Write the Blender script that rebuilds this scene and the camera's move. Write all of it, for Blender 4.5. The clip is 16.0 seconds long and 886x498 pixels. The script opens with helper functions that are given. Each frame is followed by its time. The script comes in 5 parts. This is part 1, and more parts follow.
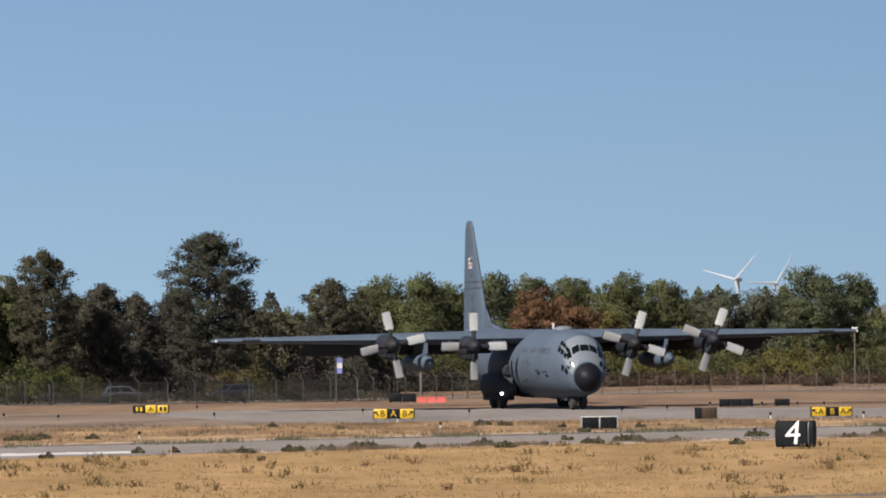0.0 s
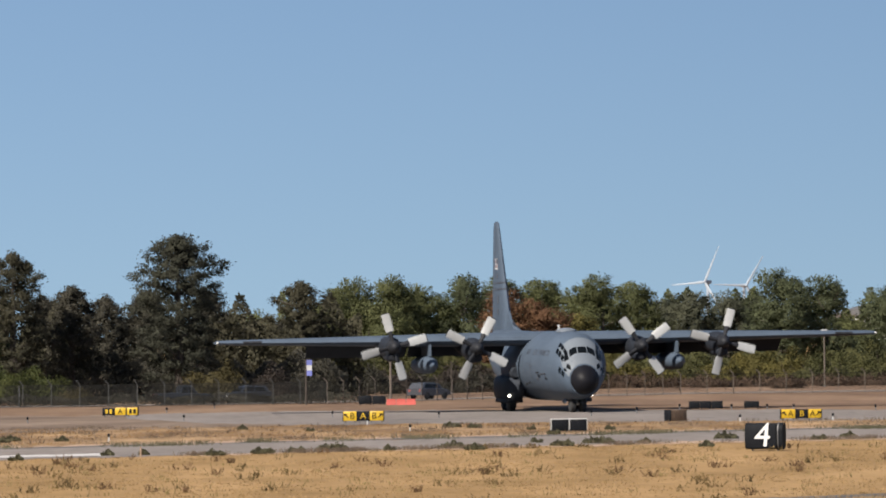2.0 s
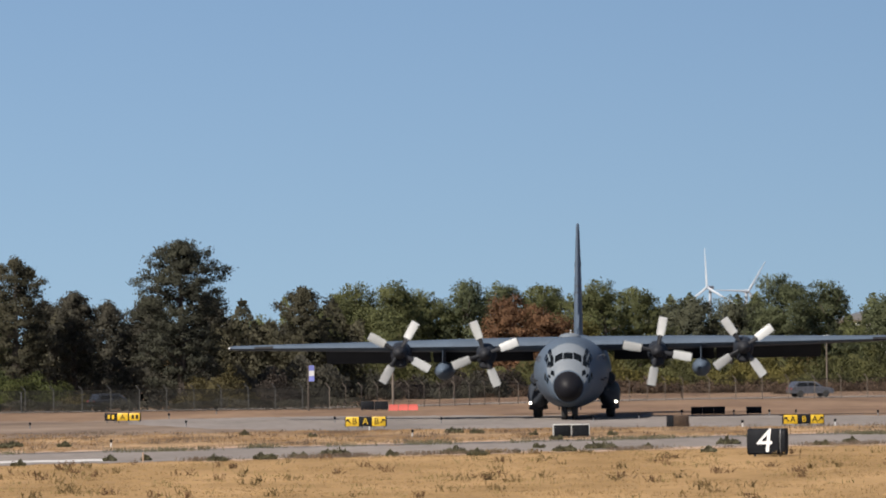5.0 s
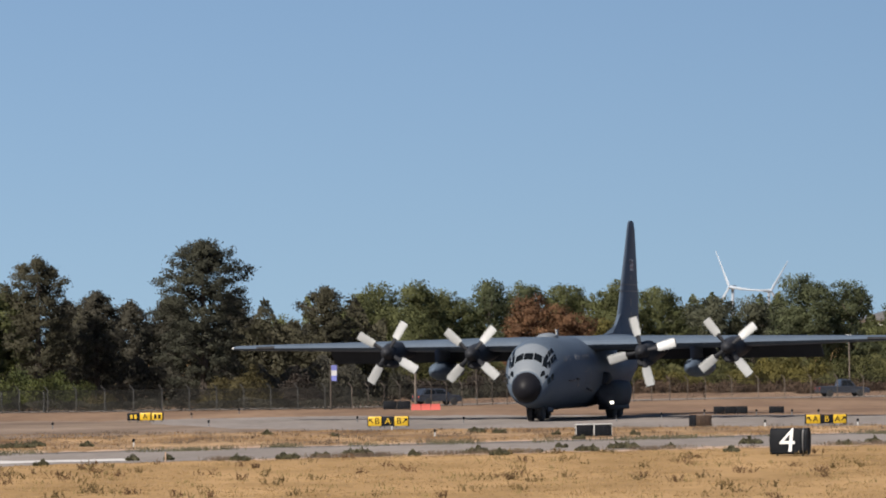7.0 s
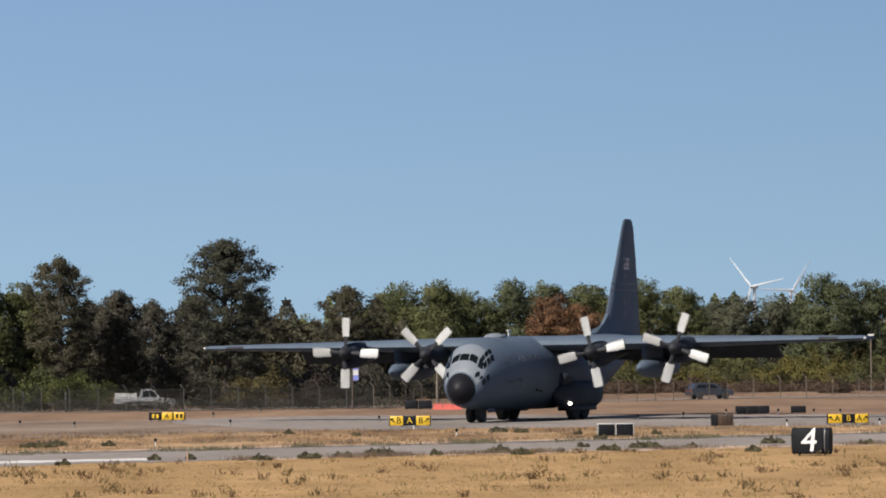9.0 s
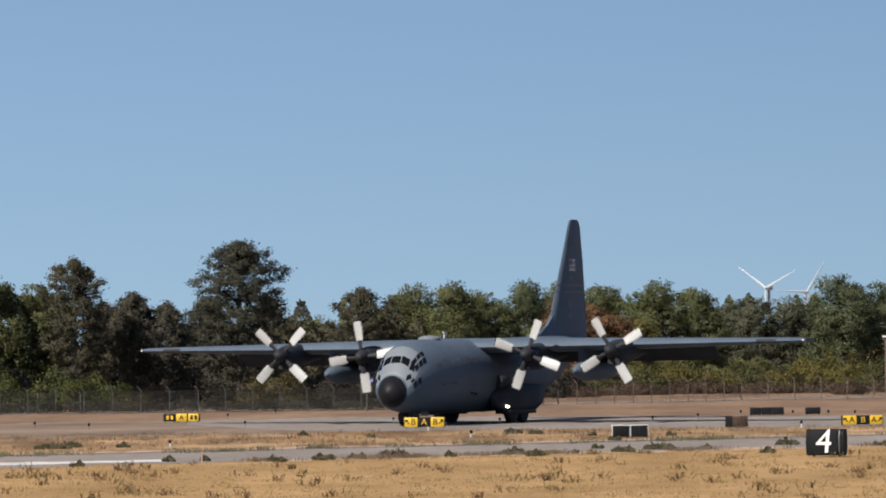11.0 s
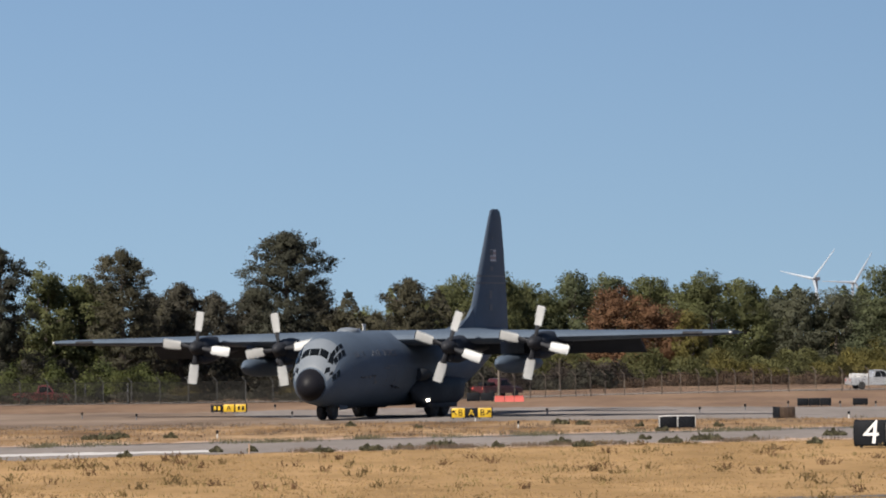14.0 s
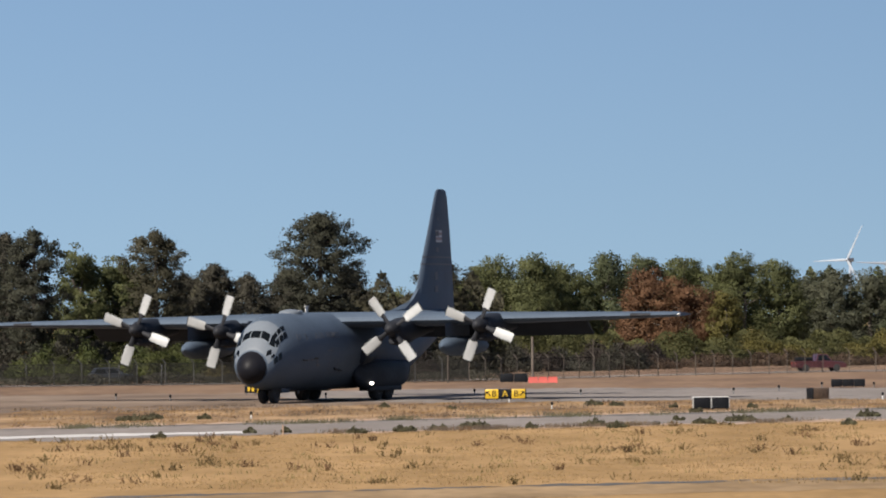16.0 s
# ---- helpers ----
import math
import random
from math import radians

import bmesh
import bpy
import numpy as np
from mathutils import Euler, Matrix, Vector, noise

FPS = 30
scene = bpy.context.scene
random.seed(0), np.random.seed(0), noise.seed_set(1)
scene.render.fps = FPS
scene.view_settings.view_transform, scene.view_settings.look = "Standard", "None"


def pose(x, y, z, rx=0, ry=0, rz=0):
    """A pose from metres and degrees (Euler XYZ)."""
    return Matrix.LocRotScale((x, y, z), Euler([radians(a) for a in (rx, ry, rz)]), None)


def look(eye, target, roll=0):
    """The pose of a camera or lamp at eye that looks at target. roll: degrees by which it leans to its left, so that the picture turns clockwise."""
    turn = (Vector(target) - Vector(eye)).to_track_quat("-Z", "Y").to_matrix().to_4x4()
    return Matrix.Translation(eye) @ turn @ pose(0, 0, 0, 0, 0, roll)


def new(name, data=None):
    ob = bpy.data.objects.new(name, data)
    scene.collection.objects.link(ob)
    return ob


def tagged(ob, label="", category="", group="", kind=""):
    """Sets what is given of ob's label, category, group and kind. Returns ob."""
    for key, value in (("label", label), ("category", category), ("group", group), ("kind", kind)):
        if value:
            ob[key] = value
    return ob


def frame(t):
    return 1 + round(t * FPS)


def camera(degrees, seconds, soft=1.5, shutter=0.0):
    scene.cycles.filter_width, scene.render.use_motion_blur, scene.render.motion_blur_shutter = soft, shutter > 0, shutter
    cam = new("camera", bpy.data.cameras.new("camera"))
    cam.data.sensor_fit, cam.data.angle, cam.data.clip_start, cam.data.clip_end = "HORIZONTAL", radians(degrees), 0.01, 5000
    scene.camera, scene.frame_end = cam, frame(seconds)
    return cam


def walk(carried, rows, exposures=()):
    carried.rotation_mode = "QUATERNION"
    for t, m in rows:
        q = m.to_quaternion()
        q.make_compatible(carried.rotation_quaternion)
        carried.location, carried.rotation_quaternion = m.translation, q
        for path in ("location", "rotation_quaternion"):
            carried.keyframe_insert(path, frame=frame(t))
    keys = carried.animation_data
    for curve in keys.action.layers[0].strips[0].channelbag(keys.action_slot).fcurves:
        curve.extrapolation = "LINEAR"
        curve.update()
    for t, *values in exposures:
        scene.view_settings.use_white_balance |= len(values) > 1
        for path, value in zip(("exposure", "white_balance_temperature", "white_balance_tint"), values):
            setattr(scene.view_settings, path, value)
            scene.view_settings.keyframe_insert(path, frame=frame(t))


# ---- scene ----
# ---------------------------------------------------------------- camera
EYE = (0.0, 0.0, 4.4)
ROLL = -0.66


def aim(yaw, pitch):
    return pose(*EYE, 90 + pitch, 0, yaw) @ pose(0, 0, 0, 0, 0, ROLL)


cam = camera(9.70, 16.0, soft=1.9, shutter=0.15)
PAN = [
    (0.0, 0.000, 0.967), (0.5, -0.153, 0.988), (1.0, -0.236, 0.980), (1.5, -0.294, 0.980), (2.0, -0.333, 0.988),
    (2.5, -0.385, 1.007), (3.0, -0.399, 1.007), (5.5, -0.238, 1.054), (6.0, -0.155, 1.040), (6.5, -0.110, 1.040),
    (7.0, -0.062, 1.048), (7.5, 0.000, 1.048), (8.0, 0.066, 1.036), (10.5, 0.298, 1.063), (11.0, 0.335, 1.063),
    (11.5, 0.385, 1.058), (12.0, 0.459, 1.054), (12.5, 0.533, 1.027), (13.0, 0.593, 0.986), (13.5, 0.752, 0.984),
    (14.0, 0.854, 0.967), (14.5, 0.980, 0.864), (15.0, 1.038, 0.825), (15.5, 1.116, 0.806), (16.0, 1.226, 0.763),
]
walk(cam, [(t, aim(y, p)) for t, y, p in PAN], exposures=((0.0, 0.93, 6650, 13), (16.0, 0.93, 6650, 13)))

# ---------------------------------------------------------------- world and sun
SUN_ELEVATION = radians(40)
SUN_AZIMUTH = radians(220)      # clockwise from +y
world = bpy.data.worlds.new("world")
scene.world = world
world.use_nodes = True
wn, wl = world.node_tree.nodes, world.node_tree.links
sky = wn.new("ShaderNodeTexSky")
sky.sky_type = "NISHITA"
sky.sun_disc = False
sky.sun_elevation, sky.sun_rotation = SUN_ELEVATION, -SUN_AZIMUTH
sky.air_density, sky.dust_density, sky.ozone_density = 1.0, 0.55, 4.7
coord = wn.new("ShaderNodeTexCoord")
lift = wn.new("ShaderNodeVectorMath")
lift.operation = "ADD"
lift.inputs[1].default_value = (0, 0, 0.10)
wl.new(coord.outputs["Generated"], lift.inputs[0])
wl.new(lift.outputs[0], sky.inputs["Vector"])
wl.new(sky.outputs[0], wn["Background"].inputs[0])
wn["Background"].inputs[1].default_value = 0.0500
sun = new("sun", bpy.data.lights.new("sun", "SUN"))
sun.data.energy, sun.data.angle, sun.data.color = 5.0, radians(0.53), (1.0, 0.95, 0.86)
SUN_WAY = Vector((math.sin(SUN_AZIMUTH) * math.cos(SUN_ELEVATION), math.cos(SUN_AZIMUTH) * math.cos(SUN_ELEVATION), math.sin(SUN_ELEVATION)))
sun.matrix_world = look(SUN_WAY * 50, (0, 0, 0))


# ---------------------------------------------------------------- materials
def material(name, color, rough=0.7, metal=0.0, spread=0.15, scale=3.0, fine=30.0, bump=0.0, tint=None, coat=0.0, pieces=False, stretch=(1, 1, 1), world_space=False, spec=0.5):
    """A paint, stone or plant surface: base colour, broken by a broad and a fine noise, with optional relief."""
    m = bpy.data.materials.new(name)
    m.use_nodes = True
    n, l = m.node_tree.nodes, m.node_tree.links
    b = n["Principled BSDF"]
    b.inputs["Roughness"].default_value, b.inputs["Metallic"].default_value = rough, metal
    b.inputs["Specular IOR Level"].default_value = spec
    b.inputs["Coat Weight"].default_value = coat
    co = n.new("ShaderNodeTexCoord")
    mp = n.new("ShaderNodeMapping")
    mp.inputs["Scale"].default_value = stretch
    if world_space:
        ge = n.new("ShaderNodeNewGeometry")
        l.new(ge.outputs["Position"], mp.inputs[0])
    else:
        l.new(co.outputs["Object"], mp.inputs[0])
    big, small = n.new("ShaderNodeTexNoise"), n.new("ShaderNodeTexNoise")
    big.inputs["Scale"].default_value, small.inputs["Scale"].default_value = scale, fine
    big.inputs["Detail"].default_value, small.inputs["Detail"].default_value = 4, 3
    l.new(mp.outputs[0], big.inputs[0])
    l.new(mp.outputs[0], small.inputs[0])
    ramp = n.new("ShaderNodeValToRGB")
    dark = tuple(c * (1 - spread) for c in color)
    light = tuple(min(1, c * (1 + spread)) for c in (tint or color))
    ramp.color_ramp.elements[0].color, ramp.color_ramp.elements[1].color = (*dark, 1), (*light, 1)
    ramp.color_ramp.elements[0].position, ramp.color_ramp.elements[1].position = 0.3, 0.7
    l.new(big.outputs[0], ramp.inputs[0])
    mul = n.new("ShaderNodeMix")
    mul.data_type, mul.blend_type = "RGBA", "OVERLAY"
    mul.inputs[0].default_value = min(1.0, spread * 1.6)
    l.new(ramp.outputs[0], mul.inputs[6])
    l.new(small.outputs[0], mul.inputs[7])
    out = mul.outputs[2]
    if pieces:
        ge = n.new("ShaderNodeNewGeometry")
        hv = n.new("ShaderNodeHueSaturation")
        mr = n.new("ShaderNodeMapRange")
        mr.inputs[3].default_value, mr.inputs[4].default_value = 0.86, 1.14
        l.new(ge.outputs["Random Per Island"], mr.inputs[0])
        l.new(mr.outputs[0], hv.inputs["Value"])
        l.new(out, hv.inputs["Color"])
        out = hv.outputs[0]
    l.new(out, b.inputs["Base Color"])
    if bump:
        bp = n.new("ShaderNodeBump")
        bp.inputs["Strength"].default_value, bp.inputs["Distance"].default_value = 1.0, bump
        l.new(small.outputs[0], bp.inputs["Height"])
        l.new(bp.outputs[0], b.inputs["Normal"])
    return m


def leaf_material(name, color, tint=None):
    m = material(name, color, rough=0.75, spread=0.25, scale=0.5, fine=4, tint=tint, pieces=True, spec=0.2)
    n, l = m.node_tree.nodes, m.node_tree.links
    b = n["Principled BSDF"]
    t = n.new("ShaderNodeBsdfTranslucent")
    mix = n.new("ShaderNodeMixShader")
    mix.inputs[0].default_value = 0.42
    l.new(b.inputs["Base Color"].links[0].from_socket, t.inputs[0])
    l.new(b.outputs[0], mix.inputs[1])
    l.new(t.outputs[0], mix.inputs[2])
    l.new(mix.outputs[0], n["Material Output"].inputs[0])
    return m


def glow(name, color, strength):
    m = bpy.data.materials.new(name)
    m.use_nodes = True
    b = m.node_tree.nodes["Principled BSDF"]
    b.inputs["Base Color"].default_value = (0.9, 0.9, 0.9, 1)
    b.inputs["Emission Color"].default_value, b.inputs["Emission Strength"].default_value = (*color, 1), strength
    return m


GREY = material("aircraft_grey", (0.057, 0.076, 0.102), rough=0.55, spread=0.10, scale=0.6, fine=7, spec=0.12)
GREY_LIGHT = material("aircraft_light_grey", (0.106, 0.122, 0.140), rough=0.55, spread=0.08, scale=0.8, fine=9, spec=0.2)
RADOME = material("radome_black", (0.007, 0.007, 0.009), rough=0.5, spread=0.15, scale=2, fine=20, spec=0.10)
# nacelle grey with the shade under the wing put into its colour
SHADED_NACELLE = material("shaded_nacelle_grey", (0.017, 0.020, 0.026), rough=0.6, spread=0.15, scale=1.5, fine=12, spec=0.15)
# grimy grey, made darker still to hold the wing's shadow on the fairing
FAIRING = material("grimy_shaded_fairing_grey", (0.023, 0.027, 0.034), rough=0.6, spread=0.25, scale=0.8, fine=8, spec=0.12)
SOOT = material("sooty_dark_metal", (0.016, 0.017, 0.020), rough=0.6, spread=0.3, scale=3, fine=20, spec=0.15)
BLADE = material("blade_pale_grey", (0.256, 0.262, 0.259), rough=0.45, spread=0.05, scale=3, fine=25)
GLASS = material("cockpit_glass", (0.004, 0.005, 0.006), rough=0.10, spread=0.05, scale=1, fine=5, spec=0.18)
RUBBER = material("tyre_rubber", (0.018, 0.018, 0.018), rough=0.85, spread=0.2, scale=5, fine=40, bump=0.004)
METAL = material("bare_metal", (0.55, 0.55, 0.55), rough=0.35, metal=1.0, spread=0.1, scale=4, fine=30)
LETTER = material("lettering_dark_grey", (0.04, 0.045, 0.055), rough=0.5, spread=0.1, scale=4, fine=30)
FLAG_WHITE = material("flag_white", (0.36, 0.36, 0.36), rough=0.6, spread=0.05, scale=3, fine=20)
FLAG_RED = material("flag_faded_red", (0.24, 0.17, 0.17), rough=0.6, spread=0.05, scale=3, fine=20)
CAR_MAROON = material("car_maroon", (0.048, 0.011, 0.013), rough=0.35, spread=0.08, scale=1, fine=6, coat=0.4)
LIGHT_ON = glow("lamp_lit", (1.0, 0.93, 0.78), 3.5)
FENCE_STEEL = material("dull_fence_wire", (0.014, 0.014, 0.013), rough=0.8, spread=0.2, scale=4, fine=30, spec=0.04)
FENCE_POST = material("weathered_fence_post", (0.050, 0.050, 0.048), rough=0.7, spec=0.15, spread=0.2, scale=4, fine=30)
TRACK = material("dusty_track", (0.180, 0.120, 0.064), rough=0.95, spread=0.2, scale=0.2, fine=1.6, bump=0.03, tint=(0.210, 0.145, 0.082), stretch=(1, 0.35, 1), world_space=True, spec=0.1)
WHITE = material("white_paint", (0.416, 0.416, 0.403), rough=0.6, spread=0.06, scale=2, fine=20)
SIGN_WHITE = material("sign_white", (0.504, 0.504, 0.497), rough=0.6, spread=0.04, scale=2, fine=20)
BLACK = material("black_panel", (0.008, 0.009, 0.011), rough=0.6, spread=0.25, scale=2, fine=15, spec=0.08)
YELLOW = material("sign_yellow", (0.425, 0.268, 0.008), rough=0.45, spread=0.22, scale=4, fine=15)
RED = material("red_paint", (0.340, 0.053, 0.038), rough=0.5, spread=0.1, scale=2, fine=15)
BLUE = material("blue_cloth", (0.114, 0.132, 0.348), rough=0.8, spread=0.1, scale=2, fine=15)
RUST = material("brown_panel", (0.074, 0.047, 0.028), rough=0.7, spread=0.3, scale=3, fine=20)
STEEL = material("galvanised_steel", (0.134, 0.134, 0.134), rough=0.55, metal=0.5, spread=0.15, scale=4, fine=30)
DRYGRASS = material("dry_grass", (0.212, 0.131, 0.055), rough=0.95, spread=0.16, scale=0.22, fine=2.2, bump=0.05, tint=(0.253, 0.161, 0.076), stretch=(1, 0.35, 1), world_space=True, spec=0.1)
DIRT = material("dry_dirt", (0.124, 0.078, 0.051), rough=0.95, spread=0.22, scale=0.12, fine=1.1, bump=0.03, tint=(0.158, 0.105, 0.069), stretch=(1, 0.25, 1), world_space=True, spec=0.1)
STRIPGRASS = material("strip_grass", (0.132, 0.077, 0.040), rough=0.95, spread=0.34, scale=0.30, fine=1.5, bump=0.05, tint=(0.241, 0.161, 0.090), stretch=(0.6, 0.22, 1), world_space=True, spec=0.1)
ASPHALT = material("old_asphalt", (0.162, 0.143, 0.130), rough=0.95, spread=0.16, scale=0.15, fine=1.4, bump=0.006, stretch=(1, 0.2, 1), world_space=True, spec=0.05)
DUST = material("dusty_pavement", (0.124, 0.088, 0.065), rough=0.95, spread=0.24, scale=0.18, fine=1.3, bump=0.01, tint=(0.158, 0.120, 0.091), stretch=(0.5, 0.3, 1), world_space=True, spec=0.1)
SHOULDER = material("pale_gravel", (0.293, 0.209, 0.149), rough=0.95, spread=0.2, scale=0.3, fine=2.0, bump=0.01, stretch=(1, 0.4, 1), world_space=True, spec=0.05)
ASPHALT_DARK = material("dark_crack_filler", (0.055, 0.051, 0.047), rough=0.9, spread=0.3, scale=0.5, fine=4, world_space=True)
PAINT_WORN = material("worn_white_marking", (0.383, 0.367, 0.348), rough=0.8, spread=0.15, scale=0.8, fine=6, world_space=True)
BARK = material("bark", (0.043, 0.034, 0.027), rough=0.95, spread=0.3, scale=2, fine=12, bump=0.03)
BARK_PALE = material("bark_pale", (0.088, 0.072, 0.058), rough=0.95, spread=0.3, scale=2, fine=12, bump=0.03)


# ---------------------------------------------------------------- mesh helpers
def finish(bm, smooth=True, angle=35):
    bmesh.ops.recalc_face_normals(bm, faces=bm.faces)
    for f in bm.faces:
        f.smooth = smooth
    if smooth:
        for e in bm.edges:
            if len(e.link_faces) == 2 and e.calc_face_angle(0) > radians(angle):
                e.smooth = False


def part(name, bm, mat, parent=None, label="", smooth=True, recalc=True):
    """Links a bmesh as one mesh object under a thing or a part."""
    if recalc:
        finish(bm, smooth)
    me = bpy.data.meshes.new(name)
    bm.to_mesh(me)
    bm.free()
    for m in (mat if isinstance(mat, (list, tuple)) else [mat]):
        me.materials.append(m)
    ob = new(name, me)
    if parent is not None:
        ob.parent = parent
    if label:
        tagged(ob, label=label)
    return ob


def thing(name, label, category, m=None, group="", kind=""):
    ob = new(name)
    if m is not None:
        ob.matrix_world = m
    return tagged(ob, label, category, group, kind)


def box(bm, x0, x1, y0, y1, z0, z1, bevel=0.0):
    r = bmesh.ops.create_cube(bm, size=1)
    for v in r["verts"]:
        v.co = Vector(((x0 + x1) / 2 + v.co.x * (x1 - x0), (y0 + y1) / 2 + v.co.y * (y1 - y0), (z0 + z1) / 2 + v.co.z * (z1 - z0)))
    if bevel:
        es = list({e for v in r["verts"] for e in v.link_edges})
        bmesh.ops.bevel(bm, geom=es, offset=bevel, segments=2, affect="EDGES", profile=0.5)


def rod(bm, a, b, r0, r1=None, sides=8):
    """A tapered rod from a to b, closed at both ends."""
    a, b = Vector(a), Vector(b)
    r1 = r0 if r1 is None else r1
    q = (b - a).to_track_quat("Z", "Y").to_matrix()
    rings = []
    for c, r in ((a, r0), (b, r1)):
        rings.append([bm.verts.new(c + q @ Vector((r * math.cos(2 * math.pi * i / sides), r * math.sin(2 * math.pi * i / sides), 0))) for i in range(sides)])
    for i in range(sides):
        j = (i + 1) % sides
        bm.faces.new((rings[0][i], rings[0][j], rings[1][j], rings[1][i]))
    bm.faces.new(rings[0][::-1])
    bm.faces.new(rings[1])


def loft(bm, rings, close=True):
    """Skins rings of equally many points; caps both ends."""
    rows = [[bm.verts.new(p) for p in ring] for ring in rings]
    n = len(rows[0])
    for a, b in zip(rows, rows[1:]):
        for i in range(n):
            j = (i + 1) % n
            bm.faces.new((a[i], a[j], b[j], b[i]))
    if close:
        bm.faces.new(rows[0][::-1])
        bm.faces.new(rows[-1])
    return rows


def oval(x, y, z, w, h, n=32, p=2.0):
    """A ring across the x axis; p above 2 squares it off."""
    out = []
    for i in range(n):
        a = 2 * math.pi * i / n
        c, s = math.cos(a), math.sin(a)
        out.append((x, y + w * math.copysign(abs(s) ** (2 / p), s), z + h * math.copysign(abs(c) ** (2 / p), c)))
    return out


def spin(bm, profile, sides=24, axis="X"):
    """A turned body: (along, radius) pairs."""
    rings = []
    for u, r in profile:
        ring = []
        for i in range(sides):
            a = 2 * math.pi * i / sides
            p = (u, r * math.cos(a), r * math.sin(a))
            ring.append(p if axis == "X" else (p[1], u, p[2]) if axis == "Y" else (p[1], p[2], u))
        rings.append(ring)
    loft(bm, rings)


def along(points, step, rough, seed):
    """A plan line cut into short steps, its edge worn unevenly by up to about `rough` metres."""
    out = []
    for (xa, ya), (xb, yb) in zip(points, points[1:]):
        near = max(xa, xb) > -45 and min(xa, xb) < 45
        n = max(1, int(abs(xb - xa) / step)) if near and rough else 1
        out += [(xa + (xb - xa) * i / n, ya + (yb - ya) * i / n) for i in range(n)]
    out.append(points[-1])
    return [(x, y + rough * (noise.noise((x * 0.35, seed, 0.3)) + 0.9 * noise.noise((x * 1.3, seed, 2.1)) + 0.5 * noise.noise((x * 4.1, seed, 5.7)))) for x, y in out]


def ribbon(name, points_a, points_b, z, mat, label, category, kind="structure", rough=0.0):
    """A sheet between two edges, given in the plan; with rough the edges are worn."""
    bm = bmesh.new()
    seed = points_a[0][1] * 0.37 + z * 900
    a = [bm.verts.new((x, y, z)) for x, y in along(points_a, 0.3, rough, seed)]
    b = [bm.verts.new((x, y, z)) for x, y in along(points_b, 0.3, rough, seed + 40)]
    m = max(len(a), len(b))
    for k in range(m - 1):
        i0, i1 = round(k * (len(a) - 1) / (m - 1)), round((k + 1) * (len(a) - 1) / (m - 1))
        j0, j1 = round(k * (len(b) - 1) / (m - 1)), round((k + 1) * (len(b) - 1) / (m - 1))
        corner = [a[i0]] + ([a[i1]] if i1 != i0 else []) + [b[j1]] + ([b[j0]] if j1 != j0 else [])
        bm.faces.new(corner)
    for f in bm.faces:
        f.normal_update()
        if f.normal.z < 0:
            f.normal_flip()
    ob = part(name, bm, mat, recalc=False)
    return tagged(ob, label, category, kind=kind)


# ---------------------------------------------------------------- the ground
bm = bmesh.new()
R0 = 5200
box(bm, -R0, R0, -R0, R0, -0.6, 0.0)
ground = tagged(part("ground", bm, DRYGRASS, smooth=False), "dry golden airfield grass on flat ground", "ground", kind="structure")
ribbon("dirt_field", [(-140, 308), (-12, 312), (0, 314), (26, 294), (140, 250)], [(-140, 640), (0, 640), (140, 640)], 0.004, DIRT, "bare dry pinkish dirt beyond the taxiway", "dirt field", rough=5.0)
ribbon("grass_strip", [(-90, 190), (-8, 222), (21, 244), (110, 300)], [(-90, 250), (-8, 290), (21, 285), (110, 330)], 0.006, STRIPGRASS, "dry tan grass between runway and taxiway", "grass strip", rough=4.5)
ribbon("runway", [(-90, 150), (-16.6, 196.2), (0.4, 209.3), (18.7, 220.5), (110, 276)], [(-90, 178), (-18.5, 218.3), (-2.1, 229.4), (20.8, 245.1), (110, 305)], 0.012, ASPHALT, "weathered pale grey asphalt runway", "runway", rough=2.4)
ribbon("dusty_apron", [(-70, 243), (-21.9, 259), (-9.5, 269), (-6, 272)], [(-70, 318), (-24, 318), (-17.7, 319), (-13.0, 322)], 0.008, DUST, "dust-covered pinkish pavement beside the taxiway", "apron", rough=5.0)
ribbon("taxiway", [(-16.5, 301), (-11.0, 280), (-4.8, 271.5), (6.5, 272), (22.6, 266), (90, 240)], [(-17.7, 318.5), (-13.5, 324), (-6, 325), (-0.1, 324), (25.8, 304), (90, 250)], 0.012, ASPHALT, "weathered grey asphalt taxiway", "taxiway", rough=3.0)
# tar lines, with the aircraft's streak of shadow painted in as dark ribbons
for i, (xa, ya, xb, yb, w) in enumerate(((-4, 287, 30, 276, 0.5), (-12, 309, 27, 292, 0.35), (-14, 321.5, 26, 303, 0.9))):
    ribbon("tar_shadow_line", [(xa, ya), ((xa + xb) / 2, (ya + yb) / 2 + 0.6), (xb, yb)], [(xa, ya + w), ((xa + xb) / 2, (ya + yb) / 2 + 0.6 + w), (xb, yb + w)], 0.016, ASPHALT_DARK, "dark tar and shadow line across the taxiway", "tar line", rough=1.0)
ribbon("runway_marking", [(-60, 172.3), (-16.9, 201.0), (-12.2, 203.9)], [(-60, 176.3), (-17.1, 205.0), (-12.4, 207.5)], 0.016, PAINT_WORN, "worn white runway edge marking", "marking", rough=1.2)
ribbon("runway_shoulder", [(-90, 178), (-18.5, 218.5), (-2.1, 229.6), (20.8, 245.3), (110, 305)], [(-90, 184), (-18.5, 224.0), (-9, 229.8), (20.8, 251.5), (110, 311)], 0.009, SHOULDER, "pale gravel shoulder beside the runway", "shoulder", rough=3.6)
ribbon("near_shoulder", [(-9, 200.5), (0.4, 207.0), (18.7, 218.0), (110, 273)], [(-9, 203.5), (0.4, 210.2), (18.7, 221.6), (110, 277)], 0.015, SHOULDER, "pale crumbling gravel along the runway", "shoulder", rough=2.6)
